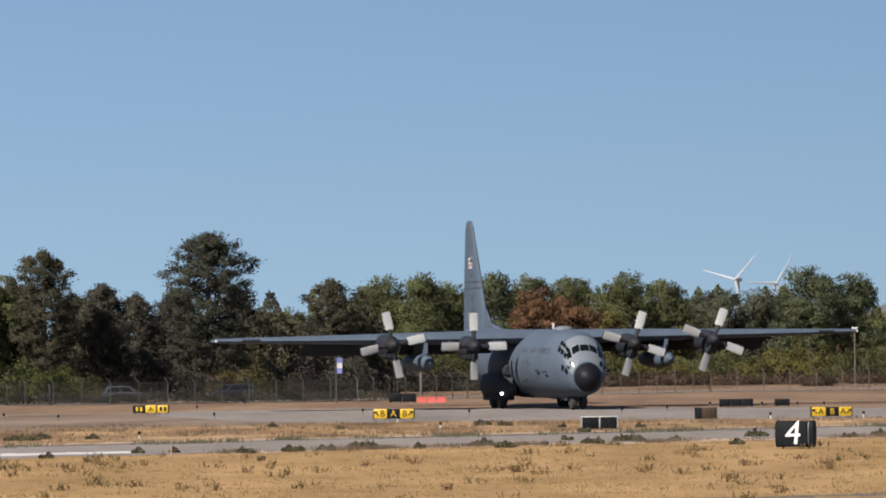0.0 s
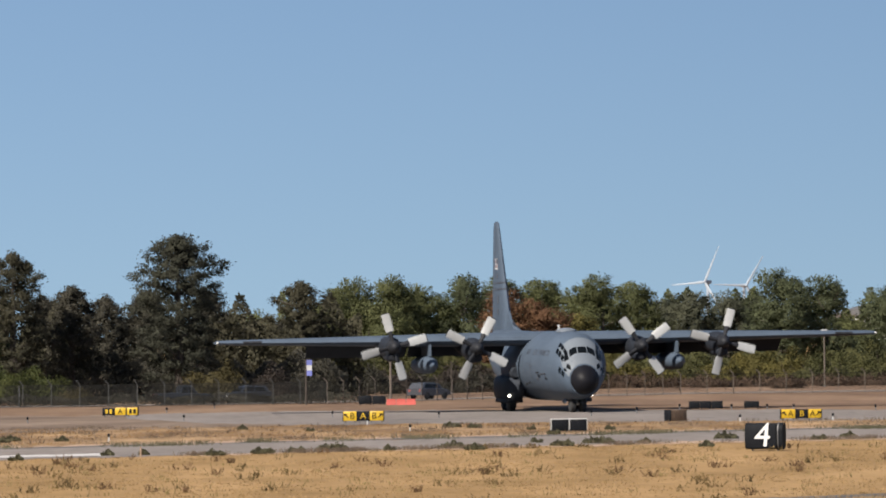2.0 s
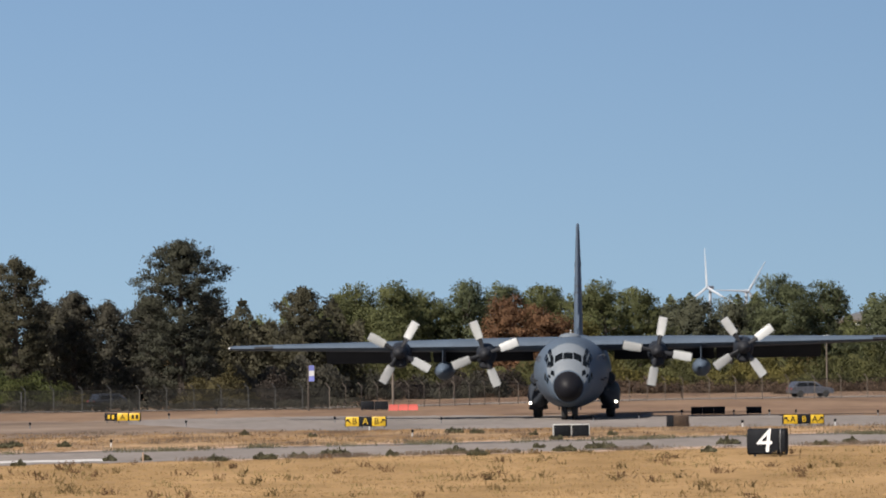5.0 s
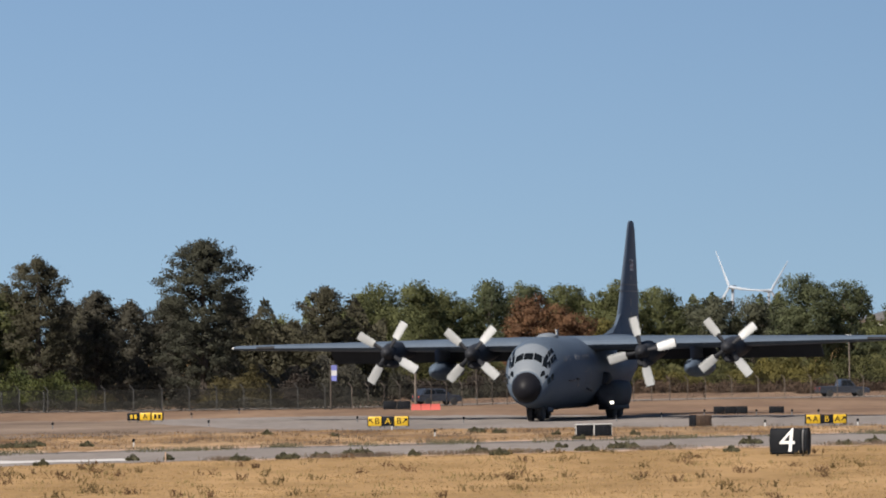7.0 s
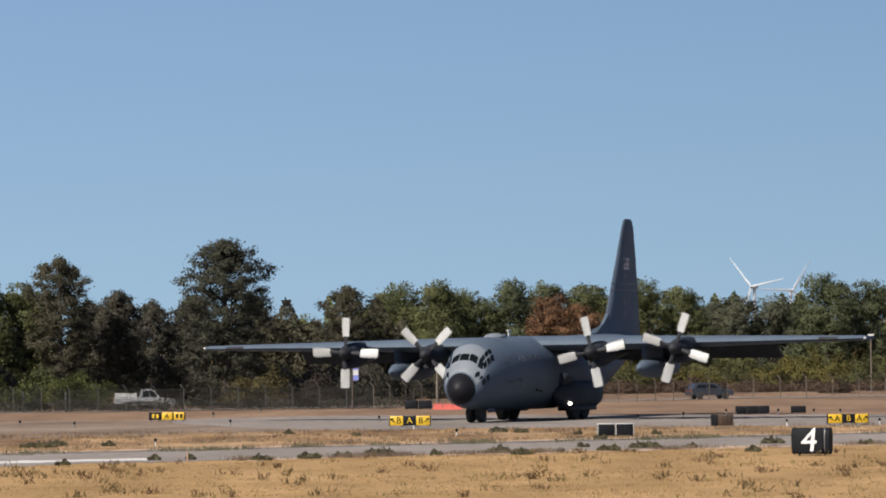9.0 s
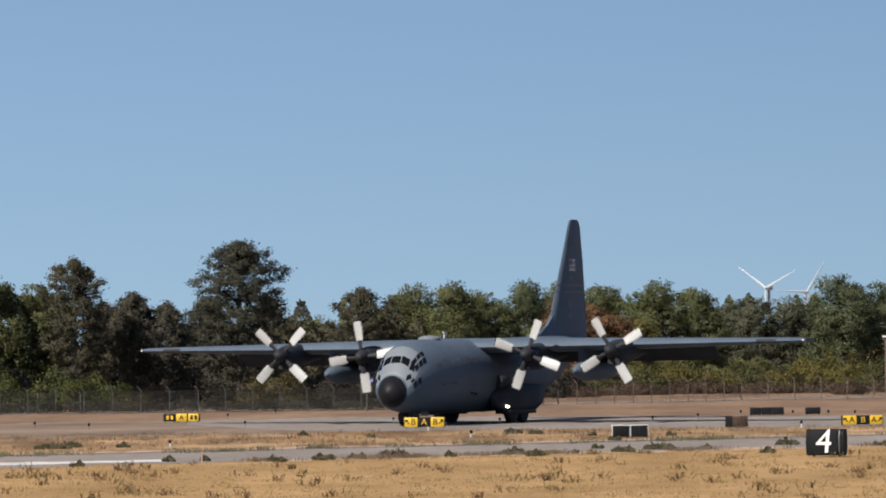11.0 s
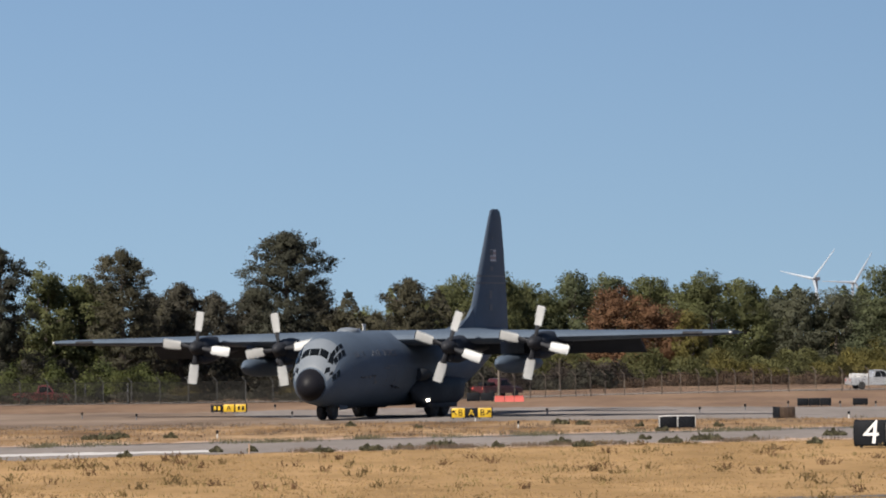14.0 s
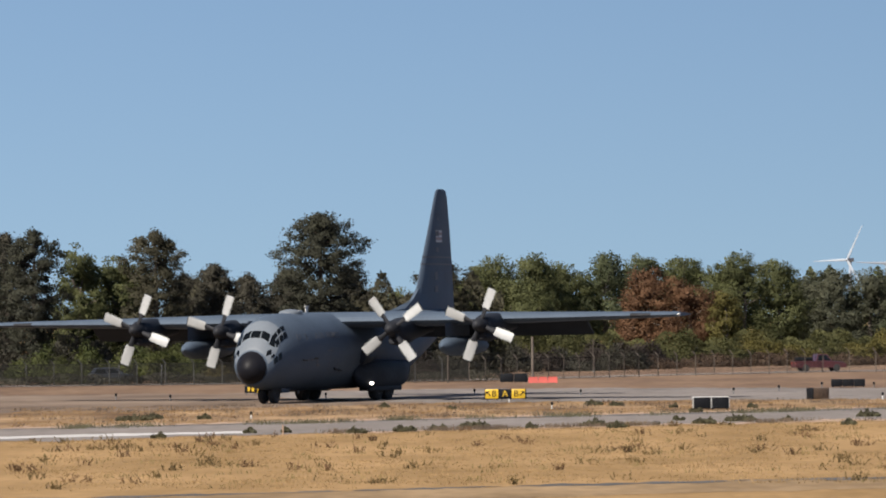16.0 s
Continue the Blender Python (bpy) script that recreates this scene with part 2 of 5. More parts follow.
ribbon("runway_edge_line", [(-90, 177.2), (-18.5, 217.5), (-2.1, 228.6), (20.8, 244.3), (110, 304)], [(-90, 179.3), (-18.5, 219.6), (-2.1, 230.8), (20.8, 246.6), (110, 306.6)], 0.018, ASPHALT_DARK, "dark broken asphalt edge along the runway", "edge line", rough=1.0)


# ---------------------------------------------------------------- the aircraft
STATIONS = [  # x, centre height, half width, half height
    (0.0, 1.83, 0.04, 0.04), (-0.08, 1.83, 0.32, 0.32), (-0.28, 1.85, 0.59, 0.59), (-0.75, 1.91, 0.88, 0.90), (-1.02, 2.08, 1.14, 1.18),
    (-1.32, 2.28, 1.30, 1.44), (-1.66, 2.44, 1.41, 1.64), (-2.01, 2.56, 1.52, 1.80), (-2.38, 2.62, 1.63, 1.90), (-3.15, 2.67, 1.84, 2.01), (-4.5, 2.69, 2.04, 2.07),
    (-6.5, 2.71, 2.16, 2.09), (-10.0, 2.71, 2.16, 2.09), (-14.0, 2.71, 2.16, 2.09), (-17.0, 2.79, 2.15, 2.02), (-19.0, 3.02, 2.08, 1.82),
    (-21.5, 3.46, 1.82, 1.42), (-24.0, 3.90, 1.40, 1.02), (-26.5, 4.28, 0.85, 0.66), (-28.6, 4.52, 0.30, 0.38), (-29.2, 4.56, 0.06, 0.12),
]


def fore(x):
    """Draws the nose forward a little."""
    return x + 0.4 * max(0.0, 1 + x / 5)


def hull(x):
    for (x0, z0, w0, h0), (x1, z1, w1, h1) in zip(STATIONS, STATIONS[1:]):
        if x1 <= x <= x0:
            k = (x0 - x) / (x0 - x1)
            return z0 + k * (z1 - z0), w0 + k * (w1 - w0), h0 + k * (h1 - h0)
    return STATIONS[-1][1:]


def skin(x, a, out=0.0):
    """A point on the fuselage skin: station x, angle a in degrees from the top towards the port side."""
    z, w, h = hull(x)
    return Vector((fore(x), (w + out) * math.sin(radians(a)), z + (h + out) * math.cos(radians(a))))


def skin_patch(bm, corners, out=0.02, n=4):
    """A thin curved plate on the skin; corners are four (x, angle)."""
    grid = []
    for i in range(n + 1):
        row = []
        for j in range(n + 1):
            u, v = i / n, j / n
            x = (1 - v) * ((1 - u) * corners[0][0] + u * corners[1][0]) + v * ((1 - u) * corners[3][0] + u * corners[2][0])
            a = (1 - v) * ((1 - u) * corners[0][1] + u * corners[1][1]) + v * ((1 - u) * corners[3][1] + u * corners[2][1])
            row.append((bm.verts.new(skin(x, a, out)), bm.verts.new(skin(x, a, -0.04))))
        grid.append(row)
    for i in range(n):
        for j in range(n):
            bm.faces.new([grid[i][j][0], grid[i + 1][j][0], grid[i + 1][j + 1][0], grid[i][j + 1][0]])
    rim = [grid[i][0] for i in range(n)] + [grid[n][j] for j in range(n)] + [grid[i][n] for i in range(n, 0, -1)] + [grid[0][j] for j in range(n, 0, -1)]
    for i in range(len(rim)):
        p, q = rim[i], rim[(i + 1) % len(rim)]
        bm.faces.new((p[0], q[0], q[1], p[1]))


def airfoil(n=10):
    """Upper then lower outline of a wing section, chord 0 to 1 backwards, thickness 1."""
    up = []
    for i in range(n + 1):
        c = (1 - math.cos(math.pi * i / n)) / 2
        t = 2.6 * (0.2969 * math.sqrt(c) - 0.126 * c - 0.3516 * c * c + 0.2843 * c ** 3 - 0.1015 * c ** 4) / 0.26
        up.append((c, t))
    return [(c, t * 0.55) for c, t in up] + [(c, -t * 0.40) for c, t in up[-2:0:-1]]


def wing_ring(y, z, lead, chord, thick, upright=False):
    out = []
    for c, t in airfoil():
        p = (lead - c * chord, y, z + t * thick) if not upright else (lead - c * chord, t * thick * (0.47 / 0.55 if t > 0 else 0.47 / 0.40), z)
        out.append(p)
    return out


def letters(text, size, mat, parent, place, name="lettering", depth=0.012, label=""):
    """Letters in the built-in font, as a mesh laid on by place(u, v, d)."""
    cu = bpy.data.curves.new(name, "FONT")
    cu.body, cu.size, cu.extrude, cu.align_x, cu.align_y = text, size, 0.0, "CENTER", "CENTER"
    tmp = new("tmp", cu)
    me = bpy.data.meshes.new_from_object(tmp.evaluated_get(bpy.context.evaluated_depsgraph_get()))
    bpy.data.objects.remove(tmp)
    bm = bmesh.new()
    bm.from_mesh(me)
    r = bmesh.ops.extrude_face_region(bm, geom=list(bm.faces))
    for v in r["geom"]:
        if isinstance(v, bmesh.types.BMVert):
            v.co.z += depth
    for v in bm.verts:
        v.co = place(*v.co)
    return part(name, bm, mat, parent, label, smooth=False)


def wheel(parent, x, y, r, w):
    bm = bmesh.new()
    spin(bm, [(-w / 2, r * 0.55), (-w / 2, r * 0.82), (-w * 0.38, r * 0.96), (-w * 0.15, r), (w * 0.15, r), (w * 0.38, r * 0.96), (w / 2, r * 0.82), (w / 2, r * 0.55)], 28, "Y")
    t = part("tyre", bm, RUBBER, parent)
    t.location = (x, y, r)
    bm = bmesh.new()
    spin(bm, [(-w * 0.46, r * 0.2), (-w * 0.4, r * 0.5), (-w * 0.52, r * 0.57), (w * 0.52, r * 0.57), (w * 0.4, r * 0.5), (w * 0.46, r * 0.2)], 20, "Y")
    part("rim", bm, STEEL, t)
    return t


PROP_X = -7.69
PROPS = [("starboard_outer", -10.02, 4.00), ("starboard_inner", -5.01, 3.84), ("port_inner", 5.01, 3.84), ("port_outer", 10.02, 4.00)]


def propeller(parent, y, z):
    hub = new("propeller")
    hub.parent = parent
    hub.matrix_local = pose(PROP_X, y, z)
    bm = bmesh.new()
    spin(bm, [(0.62, 0.03), (0.58, 0.13), (0.45, 0.25), (0.22, 0.35), (-0.05, 0.40), (-0.32, 0.42)], 24)
    part("spinner", bm, SOOT, hub)
    for k in range(4):
        turn = Matrix.Rotation(radians(90 * k), 4, "X")
        bm = bmesh.new()
        rings = []
        for r, c, t, tw in ((0.30, 0.22, 0.18, 40), (0.62, 0.26, 0.16, 34), (0.95, 0.34, 0.11, 22)):
            ring = []
            for i in range(12):
                a = 2 * math.pi * i / 12
                u, v = c / 2 * math.cos(a), t / 2 * math.sin(a)
                cs, sn = math.cos(radians(tw)), math.sin(radians(tw))
                ring.append(turn @ Vector((u * sn + v * cs, u * cs - v * sn, r)))
            rings.append(ring)
        loft(bm, rings)
        cuff = part("blade_cuff", bm, SOOT, hub)
        bm = bmesh.new()
        rings = []
        for r, c, t, tw in ((0.92, 0.44, 0.10, 20), (1.02, 0.50, 0.07, 18), (1.5, 0.52, 0.05, 14), (1.9, 0.50, 0.04, 11), (2.02, 0.46, 0.03, 10)):
            ring = []
            for i in range(12):
                a = 2 * math.pi * i / 12
                u, v = c / 2 * math.cos(a), t / 2 * math.sin(a)
                cs, sn = math.cos(radians(tw)), math.sin(radians(tw))
                ring.append(turn @ Vector((u * sn + v * cs, u * cs - v * sn, r)))
            rings.append(ring)
        loft(bm, rings)
        blade = part("blade", bm, BLADE, hub)
        bm = bmesh.new()
        rings = []
        for r, c, t in ((2.015, 0.47, 0.036), (2.06, 0.42, 0.03)):
            ring = []
            for i in range(12):
                a = 2 * math.pi * i / 12
                u, v = c / 2 * math.cos(a), t / 2 * math.sin(a)
                cs, sn = math.cos(radians(10)), math.sin(radians(10))
                ring.append(turn @ Vector((u * sn + v * cs, u * cs - v * sn, r)))
            rings.append(ring)
        loft(bm, rings)
        part("blade_tip", bm, SOOT, blade, "dark painted blade tip")
    return hub


FIN = [(4.1, -22.6, 7.1, 0.62), (4.9, -23.2, 6.4, 0.60), (7.0, -24.4, 5.0, 0.52), (9.4, -25.75, 3.35, 0.38), (11.3, -26.75, 2.0, 0.24), (11.68, -27.0, 1.55, 0.20), (11.8, -27.25, 1.0, 0.12)]


def fin_side(x, z):
    """Half thickness of the fin at a point of its side."""
    for (z0, l0, c0, t0), (z1, l1, c1, t1) in zip(FIN, FIN[1:]):
        if z0 <= z <= z1:
            k = (z - z0) / (z1 - z0)
            lead, chord, thick = l0 + k * (l1 - l0), c0 + k * (c1 - c0), t0 + k * (t1 - t0)
            c = min(0.98, max(0.02, (lead - x) / chord))
            return 10 * 0.47 * thick * (0.2969 * math.sqrt(c) - 0.126 * c - 0.3516 * c * c + 0.2843 * c ** 3 - 0.1015 * c ** 4)
    return 0.05


def fin_plate(bm, s, x0, x1, z0, z1, out=0.012):
    """A thin painted plate lying on one side of the fin."""
    rings = []
    for o in (-0.03, out):
        rings.append([(x, s * (fin_side(x, z) + o), z) for x, z in ((x0, z0), (x1, z0), (x1, z1), (x0, z1))])
    loft(bm, rings)


def aircraft():
    craft = thing("transport_aircraft", "grey four-engined propeller transport aircraft taxiing on asphalt", "aircraft")
    # fuselage and radome
    bm = bmesh.new()
    loft(bm, [oval(fore(x), 0, z, w, h, 48, 2.0) for x, z, w, h in STATIONS[3:]])
    fuselage = part("fuselage", bm, GREY, craft, "matt grey fuselage with grey belly")
    bm = bmesh.new()
    rings = []
    for k in (0.004, 0.06, 0.13, 0.25, 0.38, 0.55, 0.72, 0.87, 1.0):
        rings.append([skin(k * (-0.66 - 0.04 * math.cos(radians(a))), a, 0.012) for a in (360 * i / 48 for i in range(48))])
    loft(bm, rings)
    part("radome", bm, RADOME, craft, "black rounded nose radome")
    # light grey brow round the windscreen: sunlight on the nose put into colour
    bm = bmesh.new()
    skin_patch(bm, [(-0.78, -80), (-0.78, 80), (-2.06, 52), (-2.06, -52)], 0.008, 14)
    part("sunlit_brow", bm, GREY_LIGHT, fuselage)
    # windscreen and side windows
    wins = []
    for a0, a1, x0, x1 in ((-11, 11, -1.59, -1.85), (13, 33, -1.61, -1.89), (-33, -13, -1.61, -1.89)):
        wins.append([(x0, a0 * 1.12), (x0, a1 * 1.12), (x1, a1), (x1, a0)])
    for s in (-1, 1):
        wins.append([(-1.56, s * 42), (-1.66, s * 57), (-1.86, s * 50), (-1.93, s * 37)])
        for x0, x1 in ((-1.74, -1.98), (-2.05, -2.29), (-2.36, -2.60)):
            wins.append([(x0, s * 61), (x1, s * 61), (x1 - 0.09, s * 51), (x0 - 0.09, s * 51)])
            wins.append([(x0 - 0.12, s * 47.5), (x1 - 0.12, s * 47.5), (x1 - 0.20, s * 39), (x0 - 0.20, s * 39)])
        wins.append([(-1.22, s * 55), (-1.42, s * 62), (-1.5, s * 53), (-1.36, s * 47)])
        wins.append([(-1.36, s * 71), (-1.52, s * 73), (-1.54, s * 67), (-1.40, s * 65)])
        for x0, x1 in ((-1.44, -1.64), (-1.72, -1.92)):
            wins.append([(x0, s * 90), (x1, s * 90), (x1, s * 77), (x0, s * 77)])
    for w in wins:
        w = [(x + 0.42, a) for x, a in w]
        bm = bmesh.new()
        skin_patch(bm, w, 0.022, 4)
        part("window", bm, GLASS, fuselage)
    # crew door outline, small markings on the side
    for s in (-1, 1):
        for x0, x1, a0, a1 in ((-5.6, -6.3, 88, 89.5), (-4.6, -4.9, 108, 112), (-3.6, -3.8, 100, 103), (-3.95, -4.15, 100, 103), (-4.5, -4.62, 98, 106)):
            bm = bmesh.new()
            skin_patch(bm, [(x0, s * a0), (x1, s * a0), (x1, s * a1), (x0, s * a1)], 0.012, 2)
            part("stencil_bar", bm, LETTER, fuselage)
        for i, ch in enumerate("U.S. AIR FORCE"):
            if ch not in " .":
                letters(ch, 0.52, LETTER, fuselage, lambda u, v, d, s=s, i=i: skin(-5.25 - s * (u + (i - 6.5) * 0.34), s * (66 - v * 27.0), 0.006 + d), name="letter")
    # pitot blades, door step and drain masts low on the sides
    for s in (-1, 1):
        for x, a, reach in ((-3.2, 101, 0.16), (-4.3, 99, 0.13), (-6.9, 116, 0.20), (-7.6, 118, 0.16)):
            bm = bmesh.new()
            p, q = skin(x, s * a, -0.02), skin(x, s * a, reach)
            rod(bm, p, q, 0.045, 0.03, 8)
            rod(bm, q + Vector((-0.10, 0, 0)), q + Vector((0.34, 0, 0)), 0.05, 0.03, 8)
            part("pitot_mast", bm, SOOT, fuselage)
        bm = bmesh.new()
        for x0, x1, a0, a1 in ((-6.05, -6.09, 86, 118), (-7.15, -7.19, 86, 118), (-6.05, -7.19, 85.4, 86)):
            skin_patch(bm, [(x0, s * a0), (x1, s * a0), (x1, s * a1), (x0, s * a1)], 0.008, 3)
        part("door_seam", bm, LETTER, fuselage)
    # roof dome and aerials
    bm = bmesh.new()
    spin(bm, [(0.0, 0.62), (0.08, 0.60), (0.16, 0.48), (0.22, 0.25), (0.24, 0.03)], 20, "Z")
    for v in bm.verts:
        v.co += Vector((-5.6, 0, 4.74))
    part("roof_dome", bm, GREY_LIGHT, fuselage, "pale round roof dome")
    bm = bmesh.new()
    box(bm, -8.0, -7.7, -0.03, 0.03, 4.75, 5.15, 0.01)
    box(bm, -8.1, -7.6, -0.04, 0.04, 5.1, 5.16, 0.01)
    part("aerial", bm, WHITE, fuselage)
    bm = bmesh.new()
    box(bm, -7.2, -6.7, -0.05, 0.05, 4.75, 4.92, 0.02)
    part("aerial", bm, WHITE, fuselage)
    bm = bmesh.new()
    box(bm, -6.6, -6.4, -0.04, 0.04, 0.45, 0.75, 0.02)
    part("aerial", bm, LETTER, fuselage)
    bm = bmesh.new()
    box(bm, -2.15, -2.05, -0.08, 0.08, 4.2, 4.46, 0.03)
    part("aerial", bm, LETTER, fuselage)
    # wing: one continuous box over the fuselage
    bm = bmesh.new()
    rings = []
    for y, z, lead, chord, thick in ((-20.2, 4.38, -10.5, 2.2, 0.22), (-19.9, 4.37, -10.35, 2.5, 0.30), (-11, 4.30, -9.75, 3.9, 0.66), (-5.5, 4.28, -9.3, 4.9, 0.86), (0, 4.28, -9.2, 5.0, 0.92),
                                     (5.5, 4.28, -9.3, 4.9, 0.86), (11, 4.30, -9.75, 3.9, 0.66), (19.9, 4.37, -10.35, 2.5, 0.30), (20.2, 4.38, -10.5, 2.2, 0.22)):
        rings.append(wing_ring(y, z, lead, chord, thick))
    loft(bm, rings)
    wing = part("wing", bm, GREY, craft)
    for s in (-1, 1):
        # dark leading edge by the tip, tip lamp
        bm = bmesh.new()
        loft(bm, [[(p[0] + 0.02, p[1], 4.36 + (p[2] - 4.36) * 1.06) for p in wing_ring(s * y, 4.36, lead, 0.6, t)] for y, lead, t in ((17.6, -10.19, 0.20), (18.7, -10.27, 0.18))])
        part("leading_edge_panel", bm, SOOT, wing)
        bm = bmesh.new()
        spin(bm, [(-0.16, 0.02), (-0.1, 0.07), (0.1, 0.07), (0.16, 0.02)], 12)
        for v in bm.verts:
            v.co += Vector((-10.6, s * 20.2, 4.38))
        part("tip_lamp", bm, WHITE, wing)
        # lowered flap, in two lengths, in grey darkened for shade
        for y0, y1 in ((2.4, 8.3), (8.45, 14.6)):
            bm = bmesh.new()
            rings = []
            for y in (y0, y1):
                k = (y - 5.5) / 14.4
                lead = -12.6 + max(0, k) * 1.2
                ring = []
                for c, t in airfoil(6):
                    u, w = c * 1.35, t * 0.30
                    a = radians(34)
                    ring.append((lead - u * math.cos(a) + w * math.sin(a) * 0.3, s * y, 4.12 + w * math.cos(a) - u * math.sin(a)))
                rings.append(ring)
            loft(bm, rings)
            part("flap", bm, SHADED_NACELLE, wing)
        # drop tank on its pylon
        bm = bmesh.new()
        spin(bm, [(-8.4, 0.05), (-8.62, 0.24), (-9.1, 0.42), (-9.8, 0.52), (-11, 0.55), (-13, 0.52), (-14.4, 0.36), (-15.3, 0.06)], 24)
        for v in bm.verts:
            v.co += Vector((0, s * 7.55, 2.88))
        tank = part("fuel_tank", bm, GREY, craft, "grey drop tank under the wing")
        bm = bmesh.new()
        loft(bm, [[(-9.4, s * 7.55 - 0.05, z), (-9.0, s * 7.55, z), (-9.4, s * 7.55 + 0.05, z), (-12, s * 7.55 + 0.05, z), (-12.6, s * 7.55, z), (-12, s * 7.55 - 0.05, z)] for z in (3.4, 4.1)])
        part("pylon", bm, GREY, tank)
    # engines
    for _, y, z in PROPS:
        bm = bmesh.new()
        secs = [(-7.95, 0.0, 0.42, 0.42), (-8.1, -0.05, 0.50, 0.55), (-8.6, -0.06, 0.56, 0.64), (-9.4, -0.03, 0.60, 0.66), (-10.6, 0.02, 0.60, 0.60), (-12.2, 0.12, 0.52, 0.45), (-13.6, 0.16, 0.36, 0.30), (-14.0, 0.18, 0.2, 0.18)]
        loft(bm, [oval(x, y, z + dz, w, h, 28, 2.2) for x, dz, w, h in secs])
        nac = part("nacelle", bm, SHADED_NACELLE, craft, "grey engine nacelle darkened for shade, with dark intake")
        bm = bmesh.new()
        loft(bm, [oval(x, y, z + dz, w, h, 20, 2.4) for x, dz, w, h in ((-7.90, -0.62, 0.30, 0.17), (-8.0, -0.62, 0.36, 0.24), (-8.9, -0.60, 0.40, 0.30), (-10.0, -0.48, 0.36, 0.26), (-11.2, -0.25, 0.22, 0.15))])
        part("chin_scoop", bm, SHADED_NACELLE, nac)
        bm = bmesh.new()
        loft(bm, [oval(x, y, z - 0.62, w, h, 20, 2.4) for x, w, h in ((-7.88, 0.28, 0.15), (-7.95, 0.27, 0.14))])
        part("intake", bm, SOOT, nac)
        bm = bmesh.new()
        spin(bm, [(-13.4, 0.22), (-14.2, 0.20), (-14.25, 0.14), (-13.5, 0.14)], 16)
        for v in bm.verts:
            v.co += Vector((0, y, z + 0.05))
        part("exhaust_pipe", bm, SOOT, nac)
    # tail fin with dorsal fillet, rudder line bands, flag, stabiliser
    bm = bmesh.new()
    loft(bm, [wing_ring(0, z, lead, chord, th, True) for z, lead, chord, th in FIN])
    fin = part("tail_fin", bm, GREY, craft)
    bm = bmesh.new()
    loft(bm, [[(-18.6, 0, 4.7), (-21.5, -0.16, 4.45), (-24.0, -0.24, 4.2), (-24.0, 0.24, 4.2), (-21.5, 0.16, 4.45)], [(-19.4, 0, 4.80), (-21.8, -0.13, 4.98), (-24.0, -0.19, 5.2), (-24.0, 0.19, 5.2), (-21.8, 0.13, 4.98)], [(-22.7, 0, 5.25), (-23.1, -0.08, 5.5), (-24.4, -0.11, 6.4), (-24.4, 0.11, 6.4), (-23.1, 0.08, 5.5)]])
    part("dorsal_fillet", bm, GREY, fin)
    for z in (7.45, 7.85):
        bm = bmesh.new()
        k = (z - 7.0) / 2.4
        loft(bm, [wing_ring(0, zz, -24.4 - k * 1.35 + 0.02, 5.0 - k * 1.65 + 0.04, 0.52 - k * 0.14 + 0.03, True) for zz in (z, z + 0.09)])
        part("fin_band", bm, LETTER, fin)
    for s in (-1, 1):
        for i in range(5):
            bm = bmesh.new()
            z0 = 8.75 + i * 0.14
            fin_plate(bm, s, -27.45, -26.45, z0, z0 + 0.125)
            part("flag_stripe", bm, FLAG_RED if i % 2 else FLAG_WHITE, fin)
        bm = bmesh.new()
        fin_plate(bm, s, -26.9, -26.45, 9.09, 9.40, 0.02)
        part("flag_canton", bm, LETTER, fin)
        for x, z, w, h in ((-26.9, 10.0, 0.22, 0.16), (-26.6, 8.2, 0.5, 0.26), (-26.3, 6.6, 0.5, 0.45), (-26.3, 5.9, 0.5, 0.35)):
            bm = bmesh.new()
            fin_plate(bm, s, x - w / 2, x + w / 2, z, z + h)
            part("stencil_bar", bm, LETTER, fin)
    bm = bmesh.new()
    loft(bm, [wing_ring(y, 4.42, lead, chord, th) for y, lead, chord, th in ((-8.0, -25.4, 2.0, 0.16), (-7.7, -25.2, 2.3, 0.22), (0, -23.9, 4.3, 0.5), (7.7, -25.2, 2.3, 0.22), (8.0, -25.4, 2.0, 0.16))])
    part("tailplane", bm, GREY, craft)
    # wheel fairings, scoops, wheels, landing lamps
    for s in (-1, 1):
        bm = bmesh.new()
        loft(bm, [oval(x, s * y, z, w, h, 24, 2.6) for x, y, z, w, h in ((-10.0, 1.85, 1.5, 0.10, 0.15), (-10.3, 1.95, 1.42, 0.36, 0.50), (-10.8, 2.05, 1.38, 0.52, 0.72), (-11.6, 2.12, 1.36, 0.58, 0.80), (-15, 2.12, 1.36, 0.58, 0.80), (-16.5, 2.0, 1.5, 0.42, 0.62), (-18, 1.8, 1.9, 0.1, 0.15))])
        fairing = part("wheel_fairing", bm, FAIRING, craft)
        bm = bmesh.new()
        loft(bm, [oval(x, s * 2.2, 2.33, w, h, 20) for x, w, h in ((-10.2, 0.24, 0.28), (-10.3, 0.30, 0.36), (-11.0, 0.30, 0.36), (-12.2, 0.08, 0.1))])
        part("air_scoop", bm, FAIRING, fairing)
        bm = bmesh.new()
        box(bm, -14.9, -11.1, s * 2.12 - 0.5, s * 2.12 + 0.5, 0.50, 0.75, 0.05)
        part("wheel_well_door", bm, SHADED_NACELLE, fairing)
        for x in (-12.2, -13.75):
            wheel(craft, x, s * 2.15, 0.70, 0.5)
        bm = bmesh.new()
        spin(bm, [(0.02, 0.03), (0.03, 0.06), (-0.03, 0.08), (-0.25, 0.07)], 16)
        for v in bm.verts:
            v.co += Vector((-10.66, s * 2.52, 0.92))
        part("landing_lamp", bm, LIGHT_ON, craft, "lit round landing lamp")
    for y in (-0.3, 0.3):
        wheel(craft, -2.6, y, 0.5, 0.34)
    bm = bmesh.new()
    rod(bm, (-2.6, -0.36, 0.5), (-2.6, 0.36, 0.5), 0.07)
    rod(bm, (-2.6, 0, 0.5), (-2.7, 0, 1.35), 0.1)
